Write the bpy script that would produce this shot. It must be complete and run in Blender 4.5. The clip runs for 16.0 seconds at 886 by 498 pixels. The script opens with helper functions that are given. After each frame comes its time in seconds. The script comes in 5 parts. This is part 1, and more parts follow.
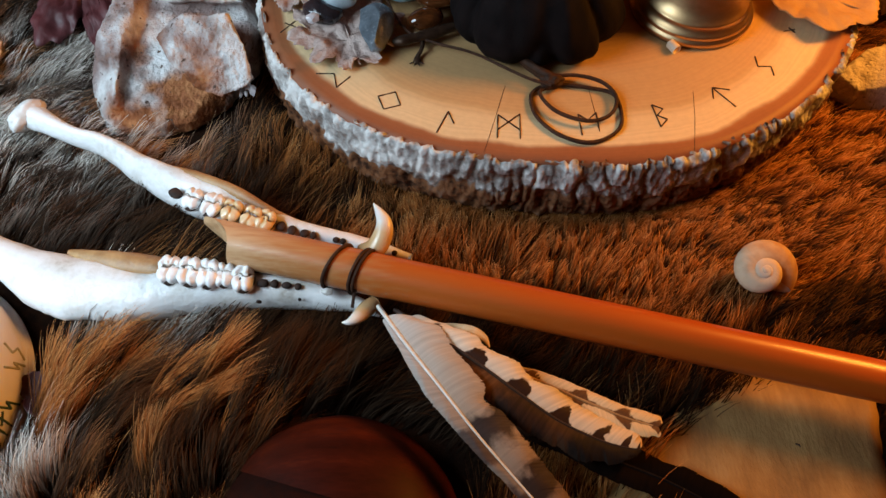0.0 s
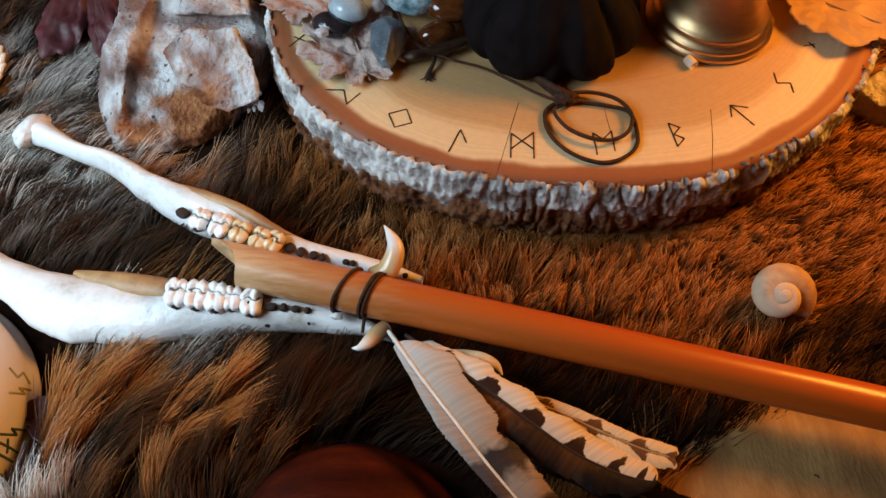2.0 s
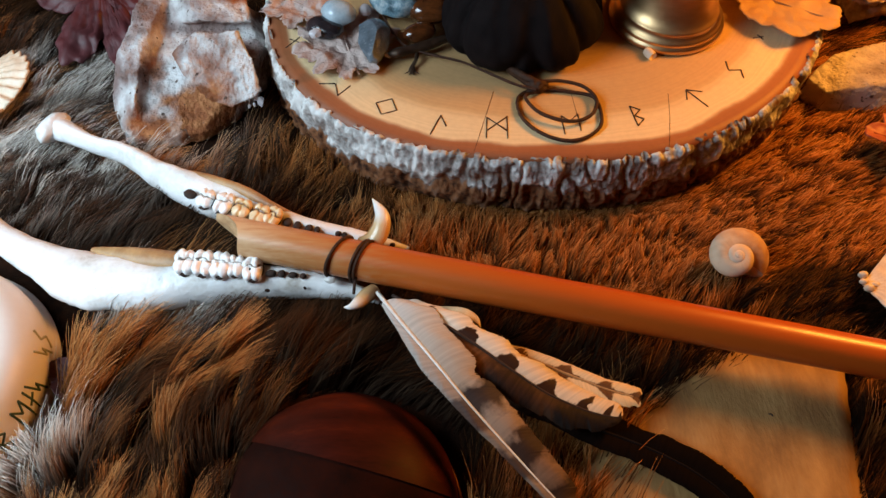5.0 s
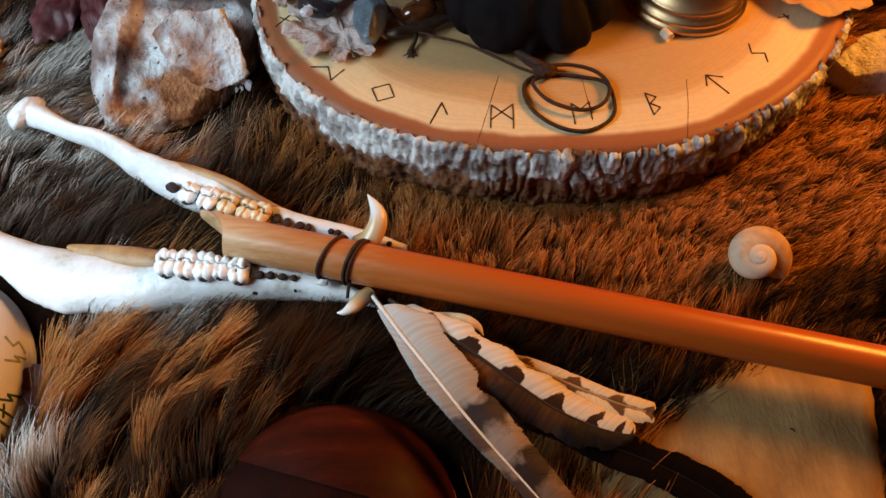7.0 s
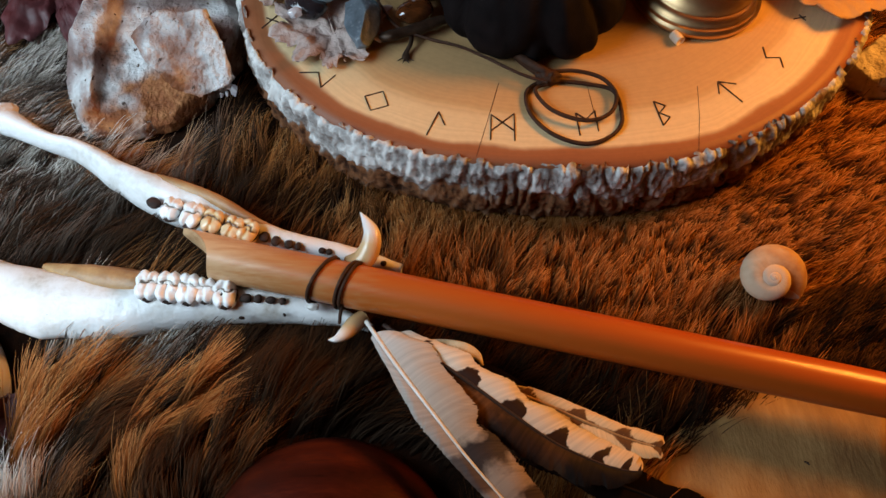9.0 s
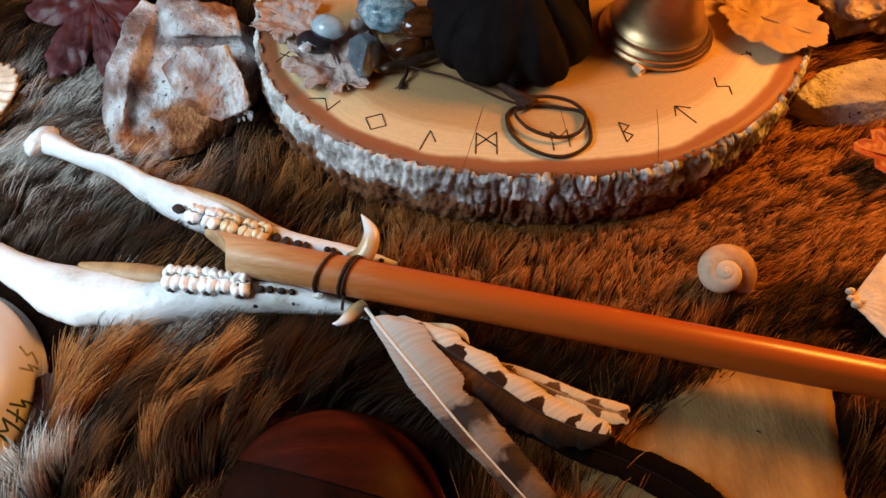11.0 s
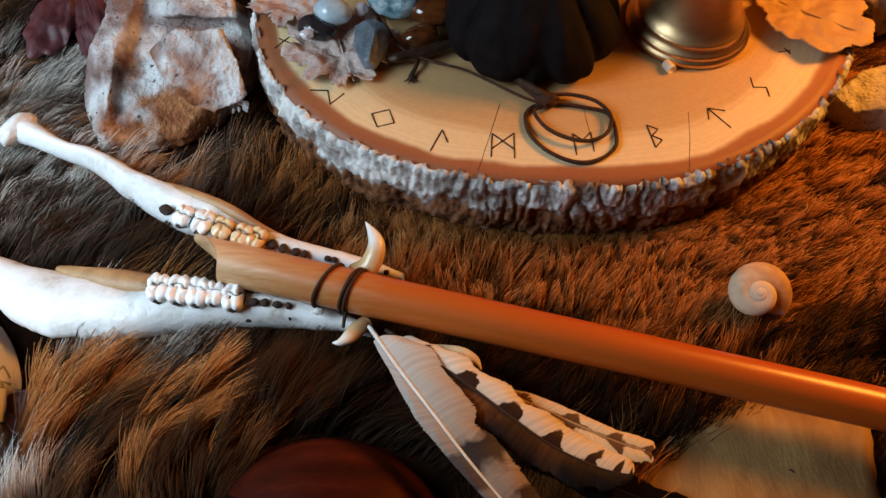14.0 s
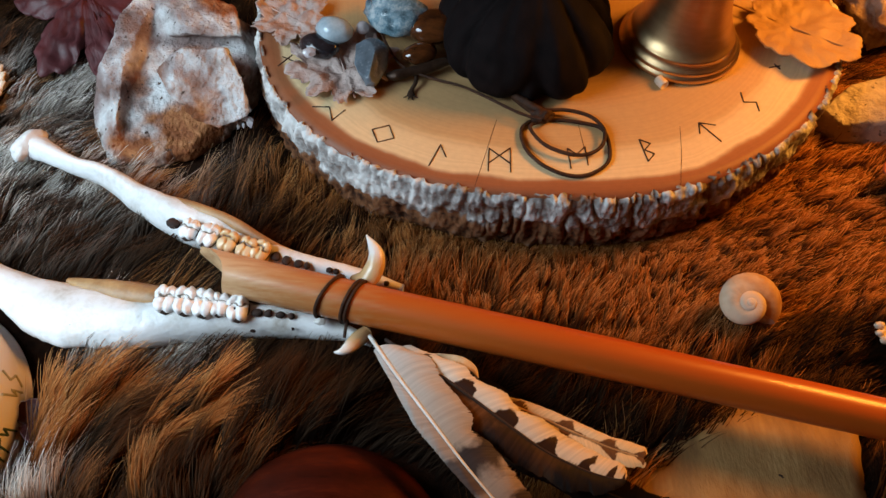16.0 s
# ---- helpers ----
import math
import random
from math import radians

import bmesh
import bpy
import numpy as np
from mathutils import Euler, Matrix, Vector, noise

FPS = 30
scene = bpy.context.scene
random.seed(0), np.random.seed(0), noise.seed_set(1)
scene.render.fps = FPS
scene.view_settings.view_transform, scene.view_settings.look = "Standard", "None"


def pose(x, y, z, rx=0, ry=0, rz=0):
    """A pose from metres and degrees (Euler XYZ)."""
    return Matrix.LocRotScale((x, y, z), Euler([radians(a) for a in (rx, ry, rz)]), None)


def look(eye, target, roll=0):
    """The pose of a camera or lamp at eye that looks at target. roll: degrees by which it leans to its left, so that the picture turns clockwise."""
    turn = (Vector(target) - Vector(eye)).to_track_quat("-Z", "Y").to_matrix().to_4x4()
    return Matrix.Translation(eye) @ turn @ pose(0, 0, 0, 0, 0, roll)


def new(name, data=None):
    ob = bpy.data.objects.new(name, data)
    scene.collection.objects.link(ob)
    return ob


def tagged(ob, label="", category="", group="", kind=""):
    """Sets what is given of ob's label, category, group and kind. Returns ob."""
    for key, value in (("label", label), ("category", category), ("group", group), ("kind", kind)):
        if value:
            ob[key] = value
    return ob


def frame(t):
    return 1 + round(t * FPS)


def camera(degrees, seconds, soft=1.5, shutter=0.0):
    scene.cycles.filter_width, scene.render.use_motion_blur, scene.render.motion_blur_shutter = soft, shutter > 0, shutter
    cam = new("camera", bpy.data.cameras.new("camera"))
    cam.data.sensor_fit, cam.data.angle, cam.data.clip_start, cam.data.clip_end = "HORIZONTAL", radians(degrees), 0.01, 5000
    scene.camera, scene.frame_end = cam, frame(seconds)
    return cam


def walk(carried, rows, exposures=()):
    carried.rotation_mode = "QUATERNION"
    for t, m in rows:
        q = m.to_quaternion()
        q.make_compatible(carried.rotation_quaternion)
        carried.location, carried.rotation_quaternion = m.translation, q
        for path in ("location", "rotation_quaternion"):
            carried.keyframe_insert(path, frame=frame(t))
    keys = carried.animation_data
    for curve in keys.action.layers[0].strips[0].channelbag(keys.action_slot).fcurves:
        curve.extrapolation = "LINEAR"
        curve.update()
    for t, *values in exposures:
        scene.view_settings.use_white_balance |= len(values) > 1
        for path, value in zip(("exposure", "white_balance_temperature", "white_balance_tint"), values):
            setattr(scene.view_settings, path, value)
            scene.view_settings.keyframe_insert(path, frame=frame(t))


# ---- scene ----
cam = camera(59.8, 16.0)
METRES, EYE, TILT, LEAN, TURN = 0.32, 0.359, -58.0, -1.5, 0.0
ROWS = [
    (0.0, 0.0, 0.0, 0.0, 0.0, 0.0, -0.0),
    (0.5, -0.007, 0.0273, 0.0236, 0.13, -0.85, -0.26),
    (1.0, -0.0145, 0.0449, 0.0424, 0.41, -1.37, -0.59),
    (1.5, -0.0172, 0.0452, 0.0542, 0.33, -1.39, -0.69),
    (2.0, -0.011, 0.0234, 0.0518, 0.36, -0.78, -0.24),
    (2.5, -0.0081, 0.0005, 0.0275, 0.44, -0.18, -0.01),
    (3.0, 0.0001, -0.0325, 0.0001, 0.57, 0.76, 0.29),
    (3.5, 0.0178, -0.0724, -0.0359, 0.57, 1.86, 0.79),
    (4.0, 0.028, -0.1035, -0.0723, 0.76, 2.59, 1.08),
    (6.5, 0.0168, -0.0377, -0.037, 0.52, 0.8, 0.57),
    (7.0, 0.0249, -0.0078, -0.0103, 0.74, -0.26, 0.7),
    (7.5, 0.0168, 0.0147, 0.0173, 0.54, -1.04, 0.59),
    (8.0, 0.0122, 0.037, 0.0411, 0.41, -1.59, 0.34),
    (8.5, 0.0217, 0.0597, 0.0552, 0.54, -2.18, 0.51),
    (9.0, 0.0215, 0.0588, 0.0611, 0.37, -2.27, 0.69),
    (11.5, 0.0327, -0.1111, -0.0697, 0.03, 3.52, 0.77),
    (12.0, 0.0262, -0.1064, -0.0716, -0.16, 3.44, 0.62),
    (12.5, 0.0203, -0.0851, -0.0567, -0.2, 2.94, 0.3),
    (13.0, 0.0139, -0.0515, -0.0317, -0.2, 2.09, -0.19),
    (13.5, 0.0111, -0.0176, 0.0009, -0.24, 0.97, -0.25),
    (14.0, 0.0056, 0.01, 0.0181, -0.29, 0.62, -0.52),
    (14.5, 0.0006, 0.0291, 0.0405, -0.19, -0.07, -0.66),
    (15.0, 0.0048, 0.0277, 0.044, -0.18, 0.11, -0.57),
    (15.5, 0.0069, 0.0099, 0.0364, -0.18, 0.37, -0.5),
    (16.0, 0.0144, -0.0266, 0.0223, 0.0, 1.28, -0.37),
]
walk(cam, [(t, pose(0, 0, EYE, TILT, LEAN, TURN) @ pose(METRES * x, METRES * y, METRES * z, 90 + pitch, roll, yaw)) for t, x, y, z, yaw, pitch, roll in ROWS],
     ((0.0, -0.12), (2.0, -0.12), (4.0, 0.02), (6.5, -0.02), (9.0, -0.20), (11.5, 0.0), (12.5, -0.04), (14.5, -0.15), (16.0, -0.12)))

# ---- light ----
world = bpy.data.worlds.new("room_air")
scene.world = world
world.use_nodes = True
wbg = world.node_tree.nodes["Background"]
wbg.inputs[0].default_value = (0.62, 0.78, 1.0, 1)
wbg.inputs[1].default_value = 0.015


def area_lamp(name, eye, target, sx, sy, watts, colour, spread):
    data = bpy.data.lights.new(name, "AREA")
    data.shape, data.size, data.size_y, data.energy, data.color = "RECTANGLE", sx, sy, watts, colour
    data.spread = math.radians(spread)
    ob = new(name, data)
    ob.matrix_world = look(eye, target)
    return ob


# daylight through the window, and the warm bulb of a lamp behind the slab
area_lamp("window_daylight", (-0.47, 0.11, 0.37), (-0.18, 0.24, 0.0), 0.34, 0.34, 1.85, (0.63, 0.81, 0.95), 105)
bulb = bpy.data.lights.new("bulb_light", "POINT")
bulb.energy, bulb.shadow_soft_size, bulb.color = 14.8, 0.09, (1.0, 0.365, 0.045)
bulb_ob = new("bulb_light", bulb)
bulb_ob.location = (0.47, 0.42, 0.345)


# ---- materials ----
def nodes_of(m):
    m.use_nodes = True
    nt = m.node_tree
    return nt, nt.nodes, nt.links, nt.nodes["Principled BSDF"]


def ramp(ns, stops):
    r = ns.new("ShaderNodeValToRGB")
    while len(r.color_ramp.elements) < len(stops):
        r.color_ramp.elements.new(0.5)
    for e, (p, c) in zip(r.color_ramp.elements, stops):
        e.position, e.color = p, (*c, 1)
    return r


def mat(name, stops, scale=100, rough=0.5, bump=0.2, bump_scale=None, stretch=(1, 1, 1), metal=0.0, spec=0.5,
        coat=0.0, fine=0.25, transmission=0.0, sub=0.0, dist=0.001):
    """Two scales of noise through a colour ramp, with a bump of the finer one."""
    m = bpy.data.materials.new(name)
    nt, ns, ln, b = nodes_of(m)
    tc, mp = ns.new("ShaderNodeTexCoord"), ns.new("ShaderNodeMapping")
    mp.inputs["Scale"].default_value = stretch
    ln.new(tc.outputs["Object"], mp.inputs[0])
    n1, n2 = ns.new("ShaderNodeTexNoise"), ns.new("ShaderNodeTexNoise")
    n1.inputs["Scale"].default_value, n1.inputs["Detail"].default_value = scale, 5
    n2.inputs["Scale"].default_value, n2.inputs["Detail"].default_value = bump_scale or scale * 6, 4
    ln.new(mp.outputs[0], n1.inputs[0]), ln.new(mp.outputs[0], n2.inputs[0])
    mix = ns.new("ShaderNodeMix")
    mix.inputs[0].default_value = fine
    ln.new(n1.outputs[0], mix.inputs[2]), ln.new(n2.outputs[0], mix.inputs[3])
    r = ramp(ns, stops)
    ln.new(mix.outputs[0], r.inputs[0]), ln.new(r.outputs[0], b.inputs["Base Color"])
    rr = ns.new("ShaderNodeMapRange")
    rr.inputs["To Min"].default_value, rr.inputs["To Max"].default_value = max(0.02, rough * 0.75), min(1, rough * 1.3)
    ln.new(n2.outputs[0], rr.inputs[0]), ln.new(rr.outputs[0], b.inputs["Roughness"])
    if bump:
        bp = ns.new("ShaderNodeBump")
        bp.inputs["Strength"].default_value, bp.inputs["Distance"].default_value = bump, dist
        ln.new(n2.outputs[0], bp.inputs["Height"]), ln.new(bp.outputs[0], b.inputs["Normal"])
    b.inputs["Metallic"].default_value = metal
    b.inputs["Specular IOR Level"].default_value = spec
    b.inputs["Coat Weight"].default_value = coat
    b.inputs["Transmission Weight"].default_value = transmission
    if sub:
        b.inputs["Subsurface Weight"].default_value = sub
        b.inputs["Subsurface Radius"].default_value = (0.004, 0.003, 0.002)
    return m


def hair_mat():
    """Root, middle and tip colours along each hair; 'tone' tells dark, gold and grey parts, painted-in light and shade
    too.
    """
    m = bpy.data.materials.new("pelt_hair")
    nt, ns, ln, b = nodes_of(m)
    uv, sep = ns.new("ShaderNodeUVMap"), ns.new("ShaderNodeSeparateXYZ")
    ln.new(uv.outputs[0], sep.inputs[0])
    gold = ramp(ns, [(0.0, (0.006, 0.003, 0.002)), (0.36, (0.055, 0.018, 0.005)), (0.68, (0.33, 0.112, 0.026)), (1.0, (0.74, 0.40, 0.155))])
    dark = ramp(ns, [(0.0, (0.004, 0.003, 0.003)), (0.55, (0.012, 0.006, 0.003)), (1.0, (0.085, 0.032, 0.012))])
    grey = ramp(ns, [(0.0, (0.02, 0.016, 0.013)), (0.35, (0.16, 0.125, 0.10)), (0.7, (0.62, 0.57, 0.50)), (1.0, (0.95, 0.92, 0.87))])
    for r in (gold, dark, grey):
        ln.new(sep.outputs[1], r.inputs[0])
    tone, ash = ns.new("ShaderNodeAttribute"), ns.new("ShaderNodeAttribute")
    tone.attribute_name, ash.attribute_name = "tone", "ash"
    m1, m2, m3 = ns.new("ShaderNodeMix"), ns.new("ShaderNodeMix"), ns.new("ShaderNodeMix")
    for k in (m1, m2, m3):
        k.data_type = "RGBA"
    ln.new(tone.outputs["Fac"], m1.inputs[0]), ln.new(dark.outputs[0], m1.inputs[6]), ln.new(gold.outputs[0], m1.inputs[7])
    ln.new(ash.outputs["Fac"], m2.inputs[0]), ln.new(m1.outputs[2], m2.inputs[6]), ln.new(grey.outputs[0], m2.inputs[7])
    geo, mr = ns.new("ShaderNodeNewGeometry"), ns.new("ShaderNodeMapRange")
    mr.inputs["To Min"].default_value, mr.inputs["To Max"].default_value = 0.7, 1.25
    ln.new(geo.outputs["Random Per Island"], mr.inputs[0])
    m3.blend_type, m3.inputs[0].default_value = "MULTIPLY", 1.0
    ln.new(m2.outputs[2], m3.inputs[6]), ln.new(mr.outputs[0], m3.inputs[7])
    ln.new(m3.outputs[2], b.inputs["Base Color"])
    b.inputs["Roughness"].default_value, b.inputs["Specular IOR Level"].default_value = 0.5, 0.11
    b.inputs["Specular Tint"].default_value = (0.75, 0.42, 0.24, 1)
    return m


def slab_mat():
    """Cut wood: heartwood, pale sapwood and the red-brown inner bark by the radius, with fine growth rings."""
    m = bpy.data.materials.new("cut_wood")
    nt, ns, ln, b = nodes_of(m)
    uv, sep = ns.new("ShaderNodeUVMap"), ns.new("ShaderNodeSeparateXYZ")
    ln.new(uv.outputs[0], sep.inputs[0])
    tc, nz = ns.new("ShaderNodeTexCoord"), ns.new("ShaderNodeTexNoise")
    nz.inputs["Scale"].default_value, nz.inputs["Detail"].default_value = 22, 4
    ln.new(tc.outputs["Object"], nz.inputs[0])
    off = ns.new("ShaderNodeMath")
    off.operation, off.inputs[1].default_value, off.inputs[2].default_value = "MULTIPLY_ADD", 0.07, -0.035
    ln.new(nz.outputs[0], off.inputs[0])
    add = ns.new("ShaderNodeMath")
    ln.new(sep.outputs[1], add.inputs[0]), ln.new(off.outputs[0], add.inputs[1])
    r = ramp(ns, [(0.0, (0.40, 0.228, 0.105)), (0.68, (0.50, 0.318, 0.145)), (0.785, (0.54, 0.352, 0.165)), (0.83, (0.72, 0.555, 0.31)),
                  (0.918, (0.74, 0.575, 0.33)), (0.936, (0.33, 0.125, 0.052)), (1.0, (0.25, 0.085, 0.036))])
    ln.new(add.outputs[0], r.inputs[0])
    wave = ns.new("ShaderNodeTexNoise")
    wave.noise_dimensions = "1D"
    wave.inputs["Scale"].default_value, wave.inputs["Detail"].default_value = 90, 3
    ln.new(add.outputs[0], wave.inputs["W"])
    fine = ns.new("ShaderNodeTexNoise")
    fine.inputs["Scale"].default_value, fine.inputs["Detail"].default_value = 300, 5
    ln.new(tc.outputs["Object"], fine.inputs[0])
    mul, mr = ns.new("ShaderNodeMix"), ns.new("ShaderNodeMapRange")
    sm = ns.new("ShaderNodeMath")
    ln.new(wave.outputs[0], sm.inputs[0]), ln.new(fine.outputs[0], sm.inputs[1])
    mr.inputs["From Min"].default_value, mr.inputs["From Max"].default_value = 0.7, 1.3
    mr.inputs["To Min"].default_value, mr.inputs["To Max"].default_value = 0.93, 1.05
    ln.new(sm.outputs[0], mr.inputs[0])
    mul.data_type, mul.blend_type, mul.inputs[0].default_value = "RGBA", "MULTIPLY", 1.0
    ln.new(r.outputs[0], mul.inputs[6]), ln.new(mr.outputs[0], mul.inputs[7])
    ln.new(mul.outputs[2], b.inputs["Base Color"])
    bp = ns.new("ShaderNodeBump")
    bp.inputs["Strength"].default_value, bp.inputs["Distance"].default_value = 0.08, 0.0005
    ln.new(sm.outputs[0], bp.inputs["Height"]), ln.new(bp.outputs[0], b.inputs["Normal"])
    b.inputs["Roughness"].default_value, b.inputs["Specular IOR Level"].default_value = 0.5, 0.3
    return m


def uv_mat(name, stops, axis=1, rough=0.35, noise_amp=0.1, scale=120, coat=0.0, bump=0.1, stretch=(1, 1, 1), spec=0.5, sub=0.0, lines=0.0):
    """A ramp along one UV axis, ruffled by noise: bands on feathers, horn, bark."""
    m = bpy.data.materials.new(name)
    nt, ns, ln, b = nodes_of(m)
    uv, sep = ns.new("ShaderNodeUVMap"), ns.new("ShaderNodeSeparateXYZ")
    ln.new(uv.outputs[0], sep.inputs[0])
    tc, mp, nz = ns.new("ShaderNodeTexCoord"), ns.new("ShaderNodeMapping"), ns.new("ShaderNodeTexNoise")
    mp.inputs["Scale"].default_value = stretch
    nz.inputs["Scale"].default_value, nz.inputs["Detail"].default_value = scale, 6
    ln.new(tc.outputs["Object"], mp.inputs[0]), ln.new(mp.outputs[0], nz.inputs[0])
    off, add = ns.new("ShaderNodeMath"), ns.new("ShaderNodeMath")
    off.operation, off.inputs[1].default_value, off.inputs[2].default_value = "MULTIPLY_ADD", noise_amp * 2, -noise_amp
    ln.new(nz.outputs[0], off.inputs[0])
    ln.new(sep.outputs[axis], add.inputs[0]), ln.new(off.outputs[0], add.inputs[1])
    r = ramp(ns, stops)
    ln.new(add.outputs[0], r.inputs[0]), ln.new(r.outputs[0], b.inputs["Base Color"])
    if lines:
        # fine lines of the barbs
        fine, shade, mul = ns.new("ShaderNodeTexNoise"), ns.new("ShaderNodeMapRange"), ns.new("ShaderNodeMix")
        fine.noise_dimensions = "1D"
        fine.inputs["Scale"].default_value, fine.inputs["Detail"].default_value = 75, 5
        ln.new(sep.outputs[axis], fine.inputs["W"])
        shade.inputs["From Min"].default_value, shade.inputs["From Max"].default_value = 0.3, 0.7
        shade.inputs["To Min"].default_value, shade.inputs["To Max"].default_value = 1 - lines, 1 + 0.5 * lines
        ln.new(fine.outputs[0], shade.inputs[0])
        mul.data_type, mul.blend_type, mul.inputs[0].default_value = "RGBA", "MULTIPLY", 1.0
        ln.new(r.outputs[0], mul.inputs[6]), ln.new(shade.outputs[0], mul.inputs[7])
        ln.new(mul.outputs[2], b.inputs["Base Color"])
    bp = ns.new("ShaderNodeBump")
    bp.inputs["Strength"].default_value, bp.inputs["Distance"].default_value = bump, 0.0008
    ln.new(nz.outputs[0], bp.inputs["Height"]), ln.new(bp.outputs[0], b.inputs["Normal"])
    b.inputs["Roughness"].default_value, b.inputs["Coat Weight"].default_value = rough, coat
    b.inputs["Specular IOR Level"].default_value = spec
    if sub:
        b.inputs["Subsurface Weight"].default_value = sub
        b.inputs["Subsurface Radius"].default_value = (0.004, 0.003, 0.002)
    return m


HAIR, SLAB = hair_mat(), slab_mat()
SKIN = mat("pelt_underwool", [(0.3, (0.006, 0.004, 0.003)), (0.7, (0.025, 0.010, 0.005))], 160, 0.9, 0.6, spec=0.03)
BARK = uv_mat("grey_bark", [(0.0, (0.035, 0.014, 0.007)), (0.26, (0.20, 0.082, 0.034)), (0.44, (0.20, 0.11, 0.07)), (0.62, (0.24, 0.22, 0.205)), (0.85, (0.44, 0.435, 0.42)), (1.0, (0.68, 0.69, 0.67))],
              1, 0.8, 0.30, 430, bump=1.0, spec=0.2)
BURN = mat("burnt_line", [(0.3, (0.018, 0.008, 0.004)), (0.7, (0.06, 0.025, 0.010))], 400, 0.8, 0.3)
BONE = mat("bleached_bone", [(0.25, (0.44, 0.40, 0.34)), (0.38, (0.66, 0.66, 0.63)), (0.52, (0.78, 0.80, 0.80)), (0.8, (0.85, 0.87, 0.87))], 55, 0.36, 0.35, 420)
BONE_IN = mat("stained_bone", [(0.3, (0.28, 0.14, 0.055)), (0.7, (0.52, 0.32, 0.14))], 80, 0.45, 0.3, 500)
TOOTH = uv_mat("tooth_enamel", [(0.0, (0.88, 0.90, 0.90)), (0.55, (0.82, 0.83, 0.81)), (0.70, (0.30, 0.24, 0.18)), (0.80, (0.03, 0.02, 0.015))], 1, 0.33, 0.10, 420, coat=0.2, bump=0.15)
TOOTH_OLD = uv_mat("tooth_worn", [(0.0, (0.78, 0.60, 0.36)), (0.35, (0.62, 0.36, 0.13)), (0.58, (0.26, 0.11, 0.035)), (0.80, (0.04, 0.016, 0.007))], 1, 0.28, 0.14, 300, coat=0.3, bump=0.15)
# near-black for painted shade in sockets and tooth gaps, and one dark quill
HOLE = mat("socket_shade_and_quill", [(0.3, (0.008, 0.005, 0.003)), (0.7, (0.05, 0.02, 0.01))], 300, 0.8, 0.2)
WAND = uv_mat("polished_wand_wood", [(0.0, (0.62, 0.38, 0.20)), (0.09, (0.48, 0.21, 0.075)), (0.20, (0.47, 0.115, 0.018)), (0.40, (0.47, 0.088, 0.009)), (1.0, (0.50, 0.10, 0.010))],
              1, 0.34, 0.10, 70, coat=0.22, bump=0.05, stretch=(1, 7, 7))
WAND_IN = mat("wand_cut", [(0.3, (0.45, 0.25, 0.12)), (0.7, (0.66, 0.45, 0.25))], 200, 0.5, 0.2)
CORD = mat("dark_leather_cord", [(0.3, (0.018, 0.008, 0.005)), (0.7, (0.075, 0.032, 0.016))], 300, 0.6, 0.4, spec=0.2)
FANG = uv_mat("ivory_fang", [(0.0, (0.50, 0.30, 0.13)), (0.45, (0.68, 0.47, 0.25)), (0.62, (0.83, 0.79, 0.72)), (1.0, (0.9, 0.89, 0.86))], 1, 0.25, 0.04, 150, coat=0.3, sub=0.1)
QUILL = mat("pale_quill", [(0.3, (0.66, 0.60, 0.52)), (0.7, (0.82, 0.79, 0.74))], 200, 0.35, 0.1)
# own bars on both grey vanes; the dimming towards the tip is painted shade
VANE_A = uv_mat("barred_vane_grey", [(0.0, (0.56, 0.53, 0.50)), (0.30, (0.38, 0.335, 0.29)), (0.47, (0.30, 0.25, 0.21)), (0.50, (0.075, 0.058, 0.05)), (0.60, (0.08, 0.05, 0.04)),
                (0.63, (0.25, 0.185, 0.14)), (0.70, (0.22, 0.16, 0.115)), (0.73, (0.06, 0.035, 0.025)), (0.80, (0.06, 0.035, 0.025)), (0.83, (0.25, 0.18, 0.13)), (0.90, (0.23, 0.16, 0.11)),
                (0.93, (0.05, 0.03, 0.02)), (1.0, (0.16, 0.10, 0.06))], 1, 0.6, 0.05, 190, bump=0.25, spec=0.3, lines=0.16)
VANE_E = uv_mat("grey_vane_dark_bars", [(0.0, (0.60, 0.57, 0.53)), (0.22, (0.47, 0.42, 0.36)), (0.44, (0.37, 0.295, 0.225)), (0.475, (0.035, 0.026, 0.024)), (0.545, (0.05, 0.034, 0.028)),
                (0.585, (0.33, 0.26, 0.20)), (0.655, (0.27, 0.20, 0.15)), (0.685, (0.035, 0.021, 0.016)), (0.765, (0.035, 0.019, 0.013)), (0.80, (0.19, 0.12, 0.08)), (0.85, (0.15, 0.09, 0.055)),
                (0.885, (0.025, 0.013, 0.009)), (1.0, (0.07, 0.038, 0.02))], 1, 0.6, 0.075, 105, bump=0.25, spec=0.15, lines=0.12)


